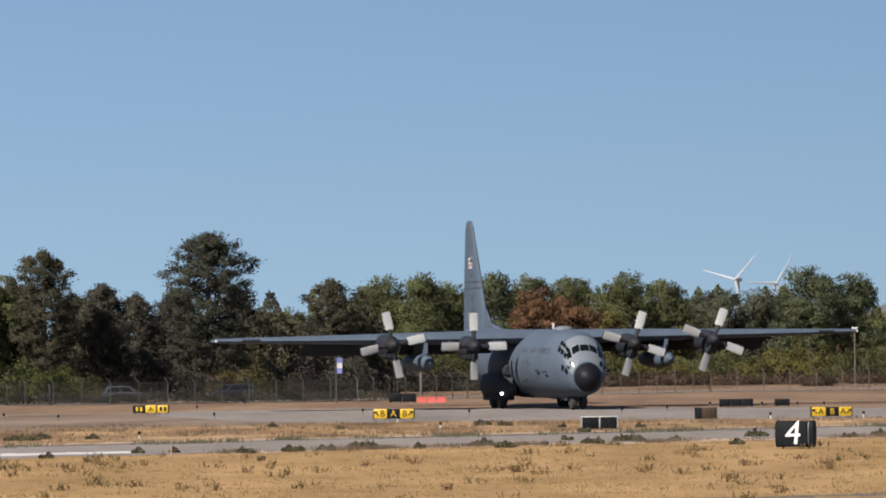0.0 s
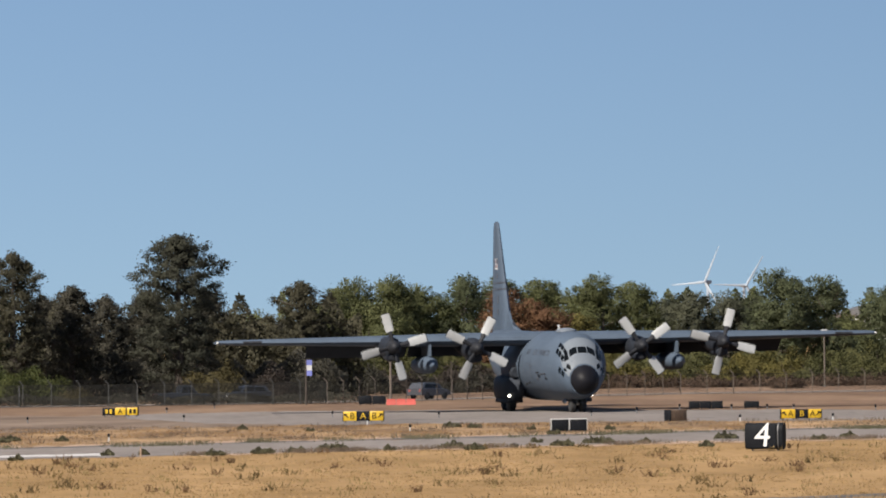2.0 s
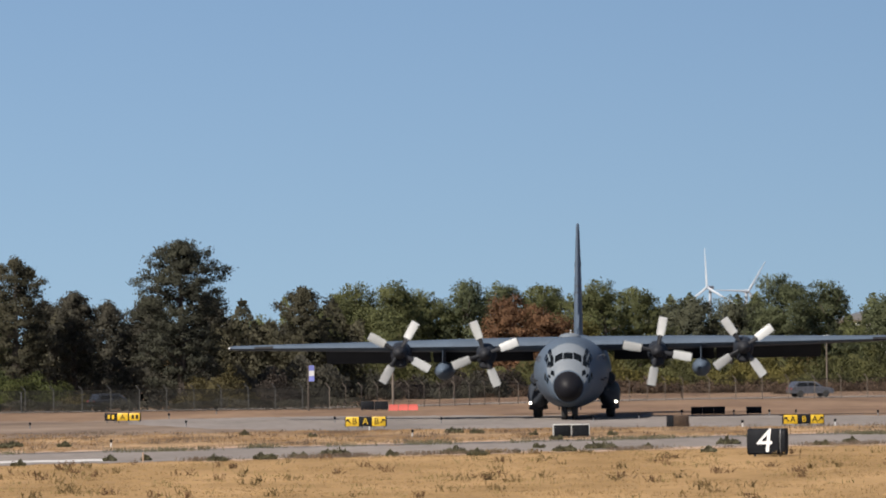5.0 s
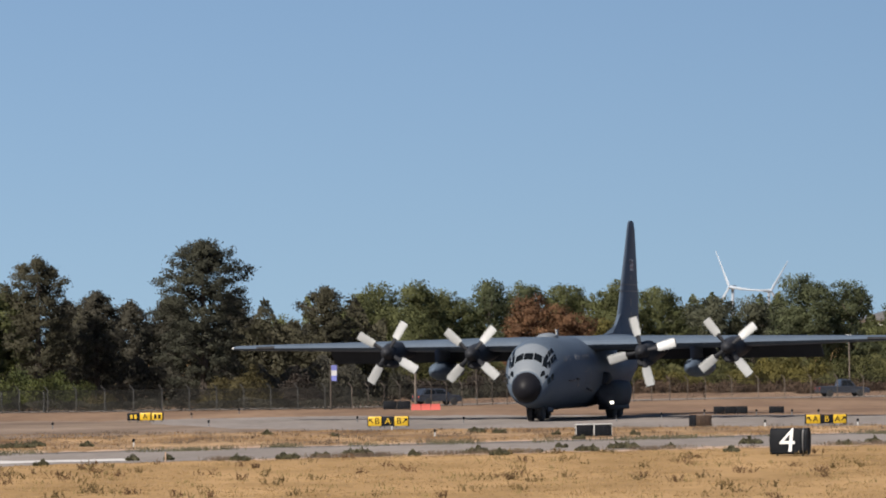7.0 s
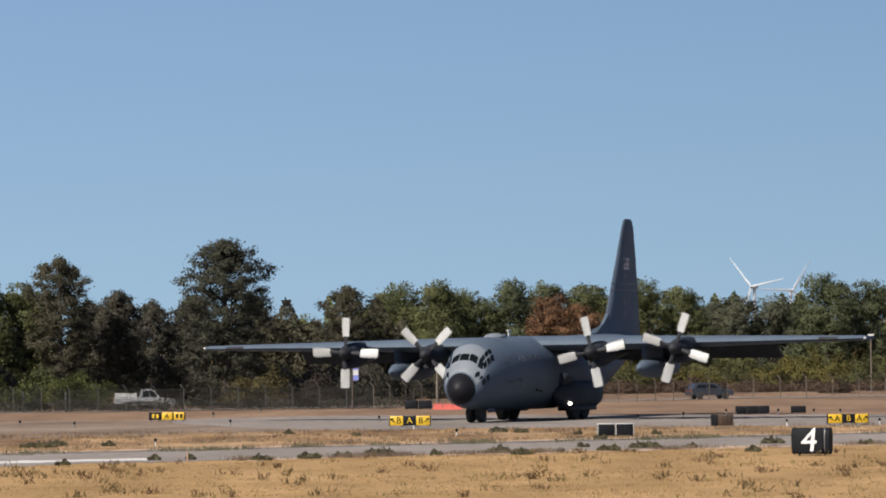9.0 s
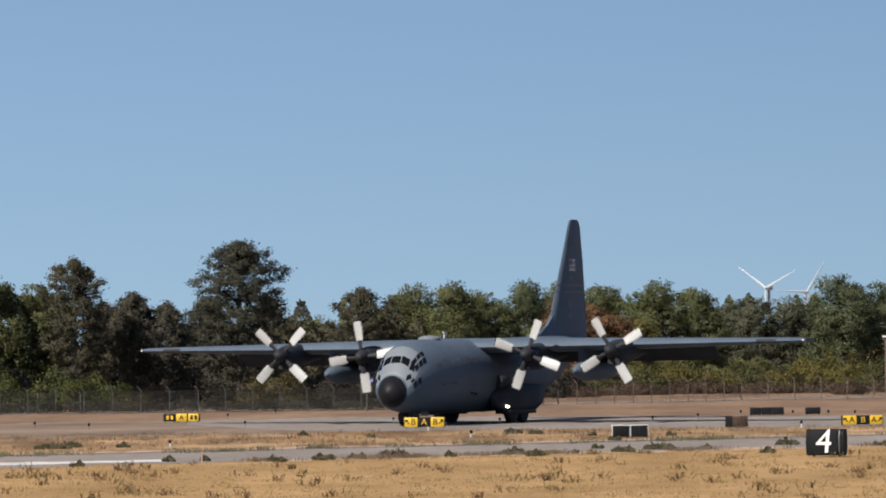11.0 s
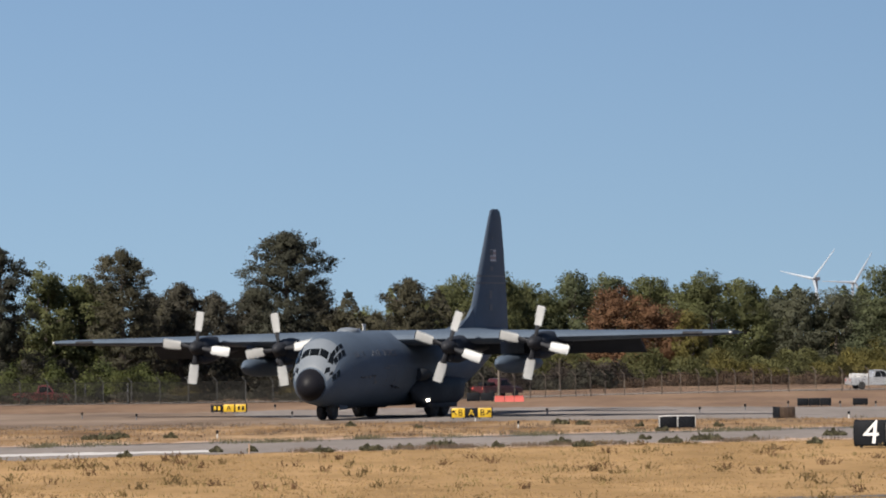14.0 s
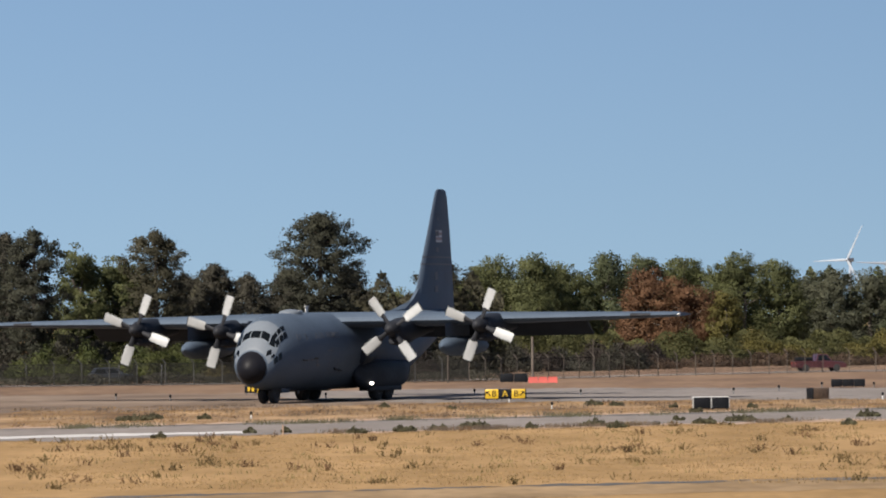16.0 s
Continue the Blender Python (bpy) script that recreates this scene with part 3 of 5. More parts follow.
    rod(bm, (-2.7, 0, 0.75), (-3.7, 0, 1.2), 0.06)
    part("nose_gear_strut", bm, METAL, craft)
    for s in (-1, 1):
        bm = bmesh.new()
        box(bm, -3.9, -2.8, s * 0.62 - 0.02, s * 0.62 + 0.02, 0.55, 1.1, 0.015)
        part("gear_door", bm, GREY, craft)
    props = [propeller(craft, y, z) for _, y, z in PROPS]
    return craft, props


plane, props = aircraft()

# ---------------------------------------------------------------- plants
LEAF = {
    "pine": leaf_material("needles_dark", (0.031, 0.033, 0.025), (0.045, 0.046, 0.031)),
    "pineb": leaf_material("needles_brownish", (0.042, 0.041, 0.026), (0.060, 0.055, 0.034)),
    "dark": leaf_material("needles_thin", (0.039, 0.039, 0.030), (0.059, 0.054, 0.040)),
    "green": leaf_material("leaves_green", (0.066, 0.075, 0.032), (0.093, 0.099, 0.040)),
    "dgreen": leaf_material("leaves_deep_green", (0.055, 0.067, 0.036), (0.079, 0.089, 0.044)),
    "greyg": leaf_material("leaves_grey_green", (0.058, 0.064, 0.043), (0.082, 0.084, 0.054)),
    "brown": leaf_material("leaves_rust_brown", (0.095, 0.049, 0.028), (0.125, 0.068, 0.036)),
    "yellow": leaf_material("leaves_yellowing", (0.085, 0.077, 0.024), (0.117, 0.099, 0.029)),
    "bgreen": leaf_material("bush_green", (0.048, 0.061, 0.021), (0.075, 0.082, 0.025)),
    "bgreen2": leaf_material("bush_olive", (0.052, 0.056, 0.022), (0.080, 0.078, 0.029)),
    # dark bush leaves: the shade below the trees is put into their colour
    "bdark": leaf_material("bush_shade_dark", (0.038, 0.037, 0.029), (0.057, 0.053, 0.040)),
    "tan": leaf_material("bush_tan", (0.070, 0.061, 0.028), (0.092, 0.074, 0.031)),
    # dry brown, darkened to hold the exhaust smoke that hangs before these shrubs
    "brownb": leaf_material("bush_smoky_brown", (0.035, 0.029, 0.024), (0.052, 0.041, 0.034)),
    "redb": leaf_material("scrub_reddish", (0.062, 0.040, 0.029), (0.090, 0.060, 0.040)),
    "sage": leaf_material("sage_grey_green", (0.076, 0.072, 0.045), (0.109, 0.100, 0.057)),
    "weedo": leaf_material("weed_olive_brown", (0.111, 0.080, 0.036), (0.162, 0.115, 0.051)),
    "verge": leaf_material("verge_dull_brown", (0.102, 0.076, 0.056), (0.145, 0.109, 0.078)),
    "redw": leaf_material("weed_reddish_brown", (0.105, 0.060, 0.032), (0.150, 0.090, 0.048)),
    "weed": leaf_material("dry_weed", (0.148, 0.111, 0.047), (0.201, 0.155, 0.064)),
    "bladeb": leaf_material("brown_blades", (0.208, 0.119, 0.053), (0.264, 0.166, 0.076)),
    "blade": leaf_material("dry_blades", (0.253, 0.166, 0.078), (0.302, 0.205, 0.100)),
}
TREE_LABEL = {
    "pine": "dark green bushy pine with uneven crown", "pineb": "brownish green pine with rounded crown", "dark": "dark thin-needled conifer behind the fence",
    "green": "green broad-leaved tree in early autumn", "dgreen": "deep green leafy tree with dense crown", "greyg": "pale grey green tree with fine leaves",
    "brown": "rust brown drying tree among green ones", "yellow": "small tree with yellow autumn leaves",
}
BUSH_LABEL = {
    "bgreen": "bright green leafy bush behind the fence", "bgreen2": "olive green bush below the trees", "bdark": "shrub below trees, leaves darkened for shade", "tan": "tan dry leafy shrub behind the fence",
    "brownb": "brown almost bare dry shrub darkened as by smoke", "redb": "low reddish dry scrub before the bushes", "yellow": "yellow green bush with autumn leaves",
}


def quads(name, centres, ways, sizes, rng, mat, parent=None, outs=None, even=0.0):
    """Many small leaf blades, each a bent pair of triangles of its own; outs turn their shading towards the clump's outside."""
    n = len(centres)
    u = rng.normal(size=(n, 3))
    u += ways
    u /= np.linalg.norm(u, axis=1)[:, None]
    v = rng.normal(size=(n, 3))
    v -= (v * u).sum(1)[:, None] * u
    v /= np.linalg.norm(v, axis=1)[:, None]
    s = sizes[:, None]
    if outs is not None:
        v *= np.where((np.cross(u, v) * outs).sum(1) > 0, -1.0, 1.0)[:, None]
    w = np.cross(u, v)
    p = np.stack([centres - u * s, centres + v * s * 0.55 + w * s * 0.15, centres + u * s, centres - v * s * 0.55 + w * s * 0.15], 1).reshape(-1, 3)
    me = bpy.data.meshes.new(name)
    me.vertices.add(4 * n)
    me.vertices.foreach_set("co", p.astype(np.float32).ravel())
    me.loops.add(4 * n)
    me.loops.foreach_set("vertex_index", np.arange(4 * n, dtype=np.int32))
    me.polygons.add(n)
    me.polygons.foreach_set("loop_start", np.arange(0, 4 * n, 4, dtype=np.int32))
    me.update(calc_edges=True)
    me.materials.append(mat)
    if outs is not None:
        turned = even * outs - (1 - even) * w
        turned /= np.linalg.norm(turned, axis=1)[:, None] + 1e-6
        me.polygons.foreach_set("use_smooth", np.ones(n, dtype=bool))
        me.normals_split_custom_set_from_vertices(np.repeat(turned, 4, 0).tolist())
    ob = new(name, me)
    ob.parent = parent
    return ob


def crown_points(rng, kind, h, w, clumps, per, low):
    """Leaf clumps in an uneven crown: lobes for broad-leaved trees, whorls for conifers."""
    pts = []
    if kind in ("pine", "pineb", "dark"):
        base = low * h
        limbs = int(40 + 9 * w)
        for i in range(limbs):
            k = ((i + rng.random()) / limbs) ** 0.85
            prof = math.sqrt(max(0.0, 1 - (max(0.0, k - 0.40) / 0.60) ** 2.8)) * min(1.0, 0.70 + k) if kind != "dark" else (1 - k) ** 0.55
            a = i * 2.4 + rng.random()
            reach = (w * prof * rng.uniform(0.62, 1.12) + 0.15) if k < 0.97 else 0.1
            z = base + (h - base) * k
            for j in range(max(2, clumps // limbs)):
                q = reach * (0.08 + 0.92 * rng.random() ** 0.7)
                b = a + rng.normal() * 0.20
                pts.append((q * math.cos(b), q * math.sin(b), z + 0.10 * q + rng.normal() * 0.14, 0.24 + 0.035 * w, (q / w * math.cos(b), q / w * math.sin(b), 0.25 + 0.5 * k)))
    else:
        lobes = []
        for i in range(24):
            k = (i + rng.random()) / 24
            a = rng.random() * 2 * math.pi
            rr = w * (0.22 + 0.20 * rng.random())
            z = 0.7 * rr + k * (h - 1.75 * rr)
            r = max(0.0, w - rr) * (1.0 - 0.60 * k ** 3) * (0.35 + 0.65 * rng.random())
            lobes.append((r * math.cos(a), r * math.sin(a), z, rr))
        lobes.append((0.0, 0.0, h - w * 0.38, w * 0.38))
        for _ in range(clumps):
            x, y, z, rr = lobes[rng.integers(len(lobes))]
            d = rng.normal(size=3)
            d /= np.linalg.norm(d)
            q = rr * (0.50 + 0.55 * rng.random())
            pts.append((x + d[0] * q, y + d[1] * q, z + d[2] * q * 0.9, 0.24 + 0.045 * w, (d[0] + x / w, d[1] + y / w, d[2] + 0.35)))
    centres, ways, outs = [], [], []
    for x, y, z, s, way in pts:
        off = rng.normal(size=(per, 3)) * np.array((0.62, 0.62, 0.42))
        c = np.array((x, y, z)) + off * s
        centres.append(c)
        o = off * 0.8 + np.array(way)
        outs.append(o / (np.linalg.norm(o, axis=1)[:, None] + 1e-6))
        ways.append(np.tile(np.array((x * 0.3, y * 0.3, 0.4)), (per, 1)))
    return np.concatenate(centres), np.concatenate(ways), np.concatenate(outs), pts


def tree(x, y, h, w, kind, seed):
    rng = np.random.default_rng(seed)
    t = thing("tree", TREE_LABEL[kind], "tree", pose(x, y, 0, 0, 0, seed * 47 % 360), group="trees behind the airfield")
    conifer = kind in ("pine", "pineb", "dark")
    w *= (1.38 if kind == "dark" else 1.10) if conifer else 1.42
    h += 0.0 if conifer else 0.35
    clumps = int((330 if conifer else 250) * max(1.0, w / 2.8) ** 1.4 * max(0.8, h / 9))
    centres, ways, outs, pts = crown_points(rng, kind, h, w, clumps, 54 if conifer else 40, 0.14 if conifer else 0.10)
    size = rng.uniform(0.06, 0.125, len(centres)) if conifer else rng.uniform(0.07, 0.15, len(centres))
    centres[:, 2] = np.clip(centres[:, 2], 0.15, None)
    quads("crown", centres, ways, size, rng, LEAF[kind], t, outs, 0.72)
    bm = bmesh.new()
    r = 0.02 * h + 0.06
    lean = rng.normal(size=2) * 0.15
    top = h * (0.93 if conifer else 0.62)
    steps = [(0, 0, 0, r * 1.3), (lean[0] * 0.3, lean[1] * 0.3, top * 0.3, r), (lean[0], lean[1], top * 0.65, r * 0.62), (lean[0] * 1.2, lean[1] * 1.2, top, r * 0.18)]
    for a, b in zip(steps, steps[1:]):
        rod(bm, a[:3], b[:3], a[3], b[3], 8)
    order = rng.permutation(len(pts))[:26]
    for i in order:
        px, py, pz, _, _ = pts[i]
        z0 = max(0.12 * h, min(top * 0.95, pz - 0.35 * math.hypot(px, py)))
        rod(bm, (lean[0] * z0 / top, lean[1] * z0 / top, z0), (px, py, pz), r * 0.32, 0.02, 5)
    part("trunk", bm, BARK if conifer else BARK_PALE, t)
    return t


def bush(x, y, h, w, kind, seed):
    rng = np.random.default_rng(seed + 900)
    t = thing("bush", BUSH_LABEL[kind], "bush", pose(x, y, 0), group="bushes behind the airfield")
    n = int(70 * max(1, w / 1.6) * max(0.7, h / 2))
    c = []
    for _ in range(n):
        a, q = rng.random() * 2 * math.pi, math.sqrt(rng.random())
        px, py = w * q * math.cos(a), 0.8 * w * q * math.sin(a)
        hh = h * (1 - 0.75 * q * q) * (0.75 + 0.3 * math.sin(2.3 * px + seed) * math.cos(1.7 * py))
        c.append((px, py, max(0.12, hh * (0.25 + 0.75 * math.sqrt(rng.random())))))
    c = np.array(c)
    c = (c[:, None, :] + rng.normal(size=(n, 36, 3)) * np.array((0.24, 0.24, 0.17))).reshape(-1, 3)
    c[:, 2] = np.clip(c[:, 2], 0.05, None)
    o = c * np.array((1 / w, 1 / w, 1 / h)) + rng.normal(size=c.shape) * 0.25 + np.array((0, 0, 0.1))
    o /= np.linalg.norm(o, axis=1)[:, None]
    quads("foliage", c, np.tile((0, 0, 0.5), (len(c), 1)), rng.uniform(0.06, 0.125, len(c)), rng, LEAF[kind], t, o, 0.7)
    bm = bmesh.new()
    for _ in range(9):
        a = rng.random() * 6.28
        rod(bm, (0.1 * math.cos(a), 0.1 * math.sin(a), 0), (w * 0.6 * math.cos(a), w * 0.5 * math.sin(a), h * (0.4 + 0.3 * rng.random())), 0.05, 0.015, 5)
    part("stem", bm, BARK, t)
    return t


def sage(x, y, w, seed):
    rng = np.random.default_rng(seed + 4000)
    t = thing("sage_shrub", "low grey-green sage shrub beside the asphalt", "shrub", pose(x, y, 0.02), group="sage shrubs")
    n = int(420 * w) + 60
    a, q = rng.random(n) * 6.283, np.sqrt(rng.random(n))
    w *= 1.05
    px, py = w / 2 * q * np.cos(a), 0.3 * w * q * np.sin(a)
    h = (0.11 + 0.16 * min(1, w)) * np.sqrt(np.clip(1.05 - q * q, 0, 1)) * (0.62 + 0.55 * np.sin(13 * px + seed) * np.cos(9 * py + 5 * px))
    c = np.stack([px, py, h * rng.random(n) ** 0.6 + 0.02], 1)
    quads("foliage", c, np.stack([px * 3, py * 3, np.full(n, 2.6)], 1), rng.uniform(0.03, 0.085, n), rng, LEAF["sage"], t)
    bm = bmesh.new()
    for i in range(8):
        b = rng.random() * 6.283
        rod(bm, (0, 0, 0), (w * 0.4 * math.cos(b), w * 0.25 * math.sin(b), 0.18), 0.012, 0.004, 4)
    part("stem", bm, BARK, t)
    return t


TREES = [  # x, y, height, half width, kind
    (-43.9, 392, 11.4, 2.5, "dark"),
    (-38.6, 385, 11.0, 2.4, "pine"),
    (-42.2, 400, 11.0, 2.2, "dark"),
    (-36.1, 395, 10.0, 2.4, "green"),
    (-33.6, 398, 9.4, 2.2, "green"),
    (-29.3, 382, 10.8, 2.5, "pineb"),
    (-32.6, 402, 9.0, 2.6, "green"),
    (-25.4, 388, 8.4, 2.4, "dark"),
    (-23.3, 396, 7.6, 2.2, "dark"),
    (-28.7, 405, 7.7, 2.6, "dark"),
    (-17.2, 384, 12.0, 3.5, "pine"),
    (-20.4, 398, 8.0, 2.6, "dark"),
    (-16.0, 405, 8.0, 2.6, "dark"),
    (-16.7, 470, 7.2, 3.1, "green"),
    (-14.0, 480, 7.1, 3.1, "green"),
    (-8.6, 400, 8.7, 2.3, "pineb"),
    (-7.5, 480, 8.5, 2.6, "green"),
    (-6.3, 500, 10.2, 3.2, "green"),
    (-2.1, 500, 10.3, 3.8, "green"),
    (-4.1, 480, 8.4, 4.2, "green"),
    (1.1, 505, 9.8, 3.3, "green"),
    (4.8, 505, 10.6, 2.8, "dgreen"),
    (8.7, 515, 10.3, 2.8, "dgreen"),
    (8.8, 490, 8.7, 3.1, "brown"),
    (12.5, 488, 7.9, 3.3, "brown"),
    (12.7, 520, 10.4, 3.2, "green"),
    (15.8, 515, 9.3, 2.8, "green"),
    (18.2, 512, 10.5, 3.2, "green"),
    (22.1, 515, 9.9, 2.8, "green"),
    (25.5, 530, 8.2, 2.9, "greyg"),
    (27.9, 525, 8.9, 3.0, "greyg"),
    (31.6, 525, 8.8, 3.2, "greyg"),
    (34.8, 530, 8.4, 2.9, "greyg"),
    (35.8, 510, 10.7, 3.6, "dgreen"),
    (40.5, 512, 10.1, 2.5, "dgreen"),
    (44.5, 530, 6.0, 2.9, "green"),
    (47.2, 520, 9.0, 3.4, "dgreen"),
    (51.0, 520, 9.3, 3.9, "dgreen"),
    (-12.9, 420, 5.5, 3.2, "dark"),
    (-10.3, 425, 5.8, 2.8, "dark"),
    (15.5, 480, 6.4, 1.6, "yellow"),
]
BUSHES = [  # x, y, height, half width, kind
    (-36.8, 376, 3.1, 2.8, "bgreen"),
    (-33.4, 374, 2.8, 2.4, "bgreen"),
    (-29.8, 375, 3.4, 3.0, "bgreen"),
    (-26.6, 376, 3.0, 2.0, "bgreen"),
    (-24.1, 371, 1.9, 1.0, "tan"),
    (-14.0, 377, 3.2, 2.4, "tan"),
    (-15.8, 376, 2.4, 1.6, "tan"),
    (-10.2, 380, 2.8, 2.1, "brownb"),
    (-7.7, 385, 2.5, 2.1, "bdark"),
    (-5.8, 430, 4.3, 2.8, "bgreen2"),
    (-3.1, 450, 4.8, 3.4, "bgreen2"),
    (0.8, 450, 4.2, 2.9, "bgreen2"),
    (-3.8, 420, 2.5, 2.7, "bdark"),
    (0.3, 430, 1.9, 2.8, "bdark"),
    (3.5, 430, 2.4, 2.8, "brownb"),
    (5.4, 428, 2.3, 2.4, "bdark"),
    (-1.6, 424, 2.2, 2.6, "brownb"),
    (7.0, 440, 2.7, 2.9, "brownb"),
    (10.5, 450, 3.2, 2.9, "bgreen2"),
    (14.6, 455, 2.6, 3.0, "bgreen2"),
    (17.7, 460, 3.5, 2.7, "yellow"),
    (21.2, 455, 2.0, 2.5, "yellow"),
    (24.5, 465, 3.2, 3.0, "bgreen2"),
    (26.9, 455, 2.5, 2.2, "yellow"),
    (31.1, 470, 4.0, 3.1, "yellow"),
    (33.5, 465, 3.4, 2.5, "yellow"),
    (35.8, 462, 2.9, 2.5, "bgreen2"),
    (39.2, 470, 3.5, 2.8, "bgreen2"),
    (42.0, 470, 4.3, 3.1, "bgreen2"),
    (45.6, 470, 4.2, 3.1, "bgreen2"),
    (19.3, 450, 1.4, 3.4, "redb"),
    (24.5, 448, 1.0, 3.4, "redb"),
    (29.9, 448, 1.0, 3.4, "redb"),
    (35.2, 448, 1.0, 3.4, "redb"),
    (40.5, 448, 1.1, 3.4, "redb"),
    (13.3, 445, 1.2, 3.4, "redb"),
    (7.3, 435, 1.0, 3.3, "redb"),
    (1.7, 425, 0.8, 2.8, "bdark"),
    (30.8, 430, 1.0, 1.2, "redb"),
]

for i, row in enumerate(TREES):
    tree(*row, i + 1)
for i, row in enumerate(BUSHES):
    bush(*row, i + 1)


def far_woods(name, label, x0, x1, y, height, kind, count, seed, leaf=0.17):
    """A long belt of foliage far behind the trees, as one object."""
    rng = np.random.default_rng(seed)
    x = rng.uniform(x0, x1, count)
    top = height * (0.82 + 0.16 * np.sin(0.9 * x + seed) + 0.10 * np.sin(2.7 * x))
    c = np.stack([x, y + rng.normal(size=count) * 1.2, 0.1 + top * rng.random(count) ** 0.8], 1)
    o = np.stack([0.8 * np.sin(1.7 * x + 2.3 * c[:, 2]), np.full(count, -0.6), 0.5 + 0.6 * np.cos(2.1 * c[:, 2] + x)], 1)
    o /= np.linalg.norm(o, axis=1)[:, None]
    ob = quads(name, c, np.tile((0, 0, 0.4), (count, 1)), rng.uniform(leaf * 0.6, leaf * 1.3, count), rng, LEAF[kind], None, o, 0.6)
    return tagged(ob, label, "woods", kind="stuff")


far_woods("far_woods", "dense olive brown wood behind the front trees", -62, -4, 404, 7.4, "pineb", 60000, 1)
far_woods("far_woods", "dense soft green wood behind the front trees", -14, 70, 540, 9.2, "green", 95000, 2)
# scrub belt added to darken the fence foot and half hide the traffic
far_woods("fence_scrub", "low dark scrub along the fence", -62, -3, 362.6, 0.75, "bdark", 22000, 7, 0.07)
# leaf belt darkened by colour, as the shade below the conifers
far_woods("undergrowth", "undergrowth below the conifers, leaves darkened for shade", -62, -5, 392, 3.4, "bdark", 36000, 3, 0.13)
far_woods("undergrowth", "olive undergrowth below the trees", -8, 70, 478, 3.0, "bgreen2", 40000, 4, 0.13)
SAGES = [(-15.02, 196.5, 0.55), (-11.99, 203.6, 0.5), (-10.57, 203.8, 0.4), (-7.71, 201.3, 0.75), (-5.92, 203.4, 0.9), (-4.65, 205.7, 0.7), (-3.26, 209.2, 1.2),
         (1.5, 209.8, 1.1), (2.36, 206.1, 0.8), (-0.99, 206.9, 0.5), (5.12, 219.1, 0.5), (5.98, 211.7, 0.9), (7.64, 216.5, 1.3), (9.47, 215.4, 0.5), (11.58, 207.4, 0.6),
         (13.29, 222.9, 1.0), (14.58, 225.9, 0.6), (4.01, 210.6, 0.3), (16.91, 218.2, 0.7), (18.53, 223.5, 0.6)]
SAGES += [(-18.8, 231.9, 1.6), (-18.19, 235.3, 0.9), (1.85, 259.3, 0.9), (2.95, 256.9, 0.7), (6.34, 237.9, 0.6), (5.58, 250.3, 0.4), (-15.8, 233.9, 0.6),
          (-8.55, 259.8, 0.5), (9.28, 247.8, 0.5), (-5.03, 252.7, 0.4)]
for i, (x, y, w) in enumerate(SAGES):
    sage(x, y, w, i)


def runway_near(x):
    return 209.0 + 0.70 * x if x < 0 else 209.0 + 0.60 * x


def tufts(name, label, count, y_range, keep, height, mat, per, spread, seed):
    """A scatter of upright dry stalks, as one object."""
    rng = np.random.default_rng(seed)
    pos = []
    while len(pos) < count:
        y = rng.uniform(*y_range)
        x = rng.uniform(-1, 1) * y * 0.105
        if keep(x, y) and noise.noise((x * 0.25, y * 0.10, seed)) + rng.random() * 0.6 > 0.25:
            pos.append((x, y))
    pos = np.repeat(np.array(pos), per, 0)
    n = len(pos)
    base = np.concatenate([pos + rng.normal(size=(n, 2)) * spread, np.full((n, 1), 0.0)], 1)
    hgt = height * rng.uniform(0.35, 1.0, n)
    tip = base + np.stack([rng.normal(size=n) * hgt * 0.35, rng.normal(size=n) * hgt * 0.35, hgt], 1)
    half = np.stack([rng.uniform(0.006, 0.016, n), np.zeros(n), np.zeros(n)], 1)
    p = np.stack([base - half, base + half, tip + half * 0.4, tip - half * 0.4], 1).reshape(-1, 3)
    me = bpy.data.meshes.new(name)
    me.vertices.add(4 * n)
    me.vertices.foreach_set("co", p.astype(np.float32).ravel())
    me.loops.add(4 * n)
    me.loops.foreach_set("vertex_index", np.arange(4 * n, dtype=np.int32))
    me.polygons.add(n)
    me.polygons.foreach_set("loop_start", np.arange(0, 4 * n, 4, dtype=np.int32))
    me.update(calc_edges=True)
    me.materials.append(mat)
    return tagged(new(name, me), label, "grass", kind="stuff")


def near_field(x, y):
    return y < runway_near(x) - 0.8


def runway_verge(x, y):
    return x > -9 and abs(y - runway_near(x) + 0.6) < 1.1 and math.sin(0.8 * x) + math.sin(2.1 * x + 1) > -0.9


def far_verge(x, y):
    return abs(y - runway_near(x) - 22) < 2.2 and math.sin(0.6 * x + 2) + math.sin(1.7 * x) > -0.5


def leafy_weeds(name, label, count, y_range, keep, mat, seed):
    """Clumps of leaning stalks set with small leaves, as one object."""
    rng = np.random.default_rng(seed)
    leaves, ways = [], []
    made = 0
    while made < count:
        y = rng.uniform(*y_range)
        x = rng.uniform(-1, 1) * y * 0.105
        if not keep(x, y) or noise.noise((x * 0.3, y * 0.12, seed)) + rng.random() * 0.5 < 0.22:
            continue
        made += 1
        wide = rng.uniform(0.06, 0.24)
        for _ in range(rng.integers(4, 15)):
            bx, by = x + rng.normal() * wide, y + rng.normal() * wide
            lx, ly, up = rng.normal() * 0.10, rng.normal() * 0.10, rng.uniform(0.09, 0.26)
            for k in range(14):
                f = (k + rng.random()) / 14
                leaves.append((bx + lx * f + rng.normal() * 0.012, by + ly * f, 0.01 + up * f))
                ways.append((lx * 6, ly * 6, 1.6))
    ob = quads(name, np.array(leaves), np.array(ways), rng.uniform(0.014, 0.038, len(leaves)), rng, mat)
    return tagged(ob, label, "weeds", kind="stuff")


def strip_field(x, y):
    return 234 + 0.62 * x < y < 270


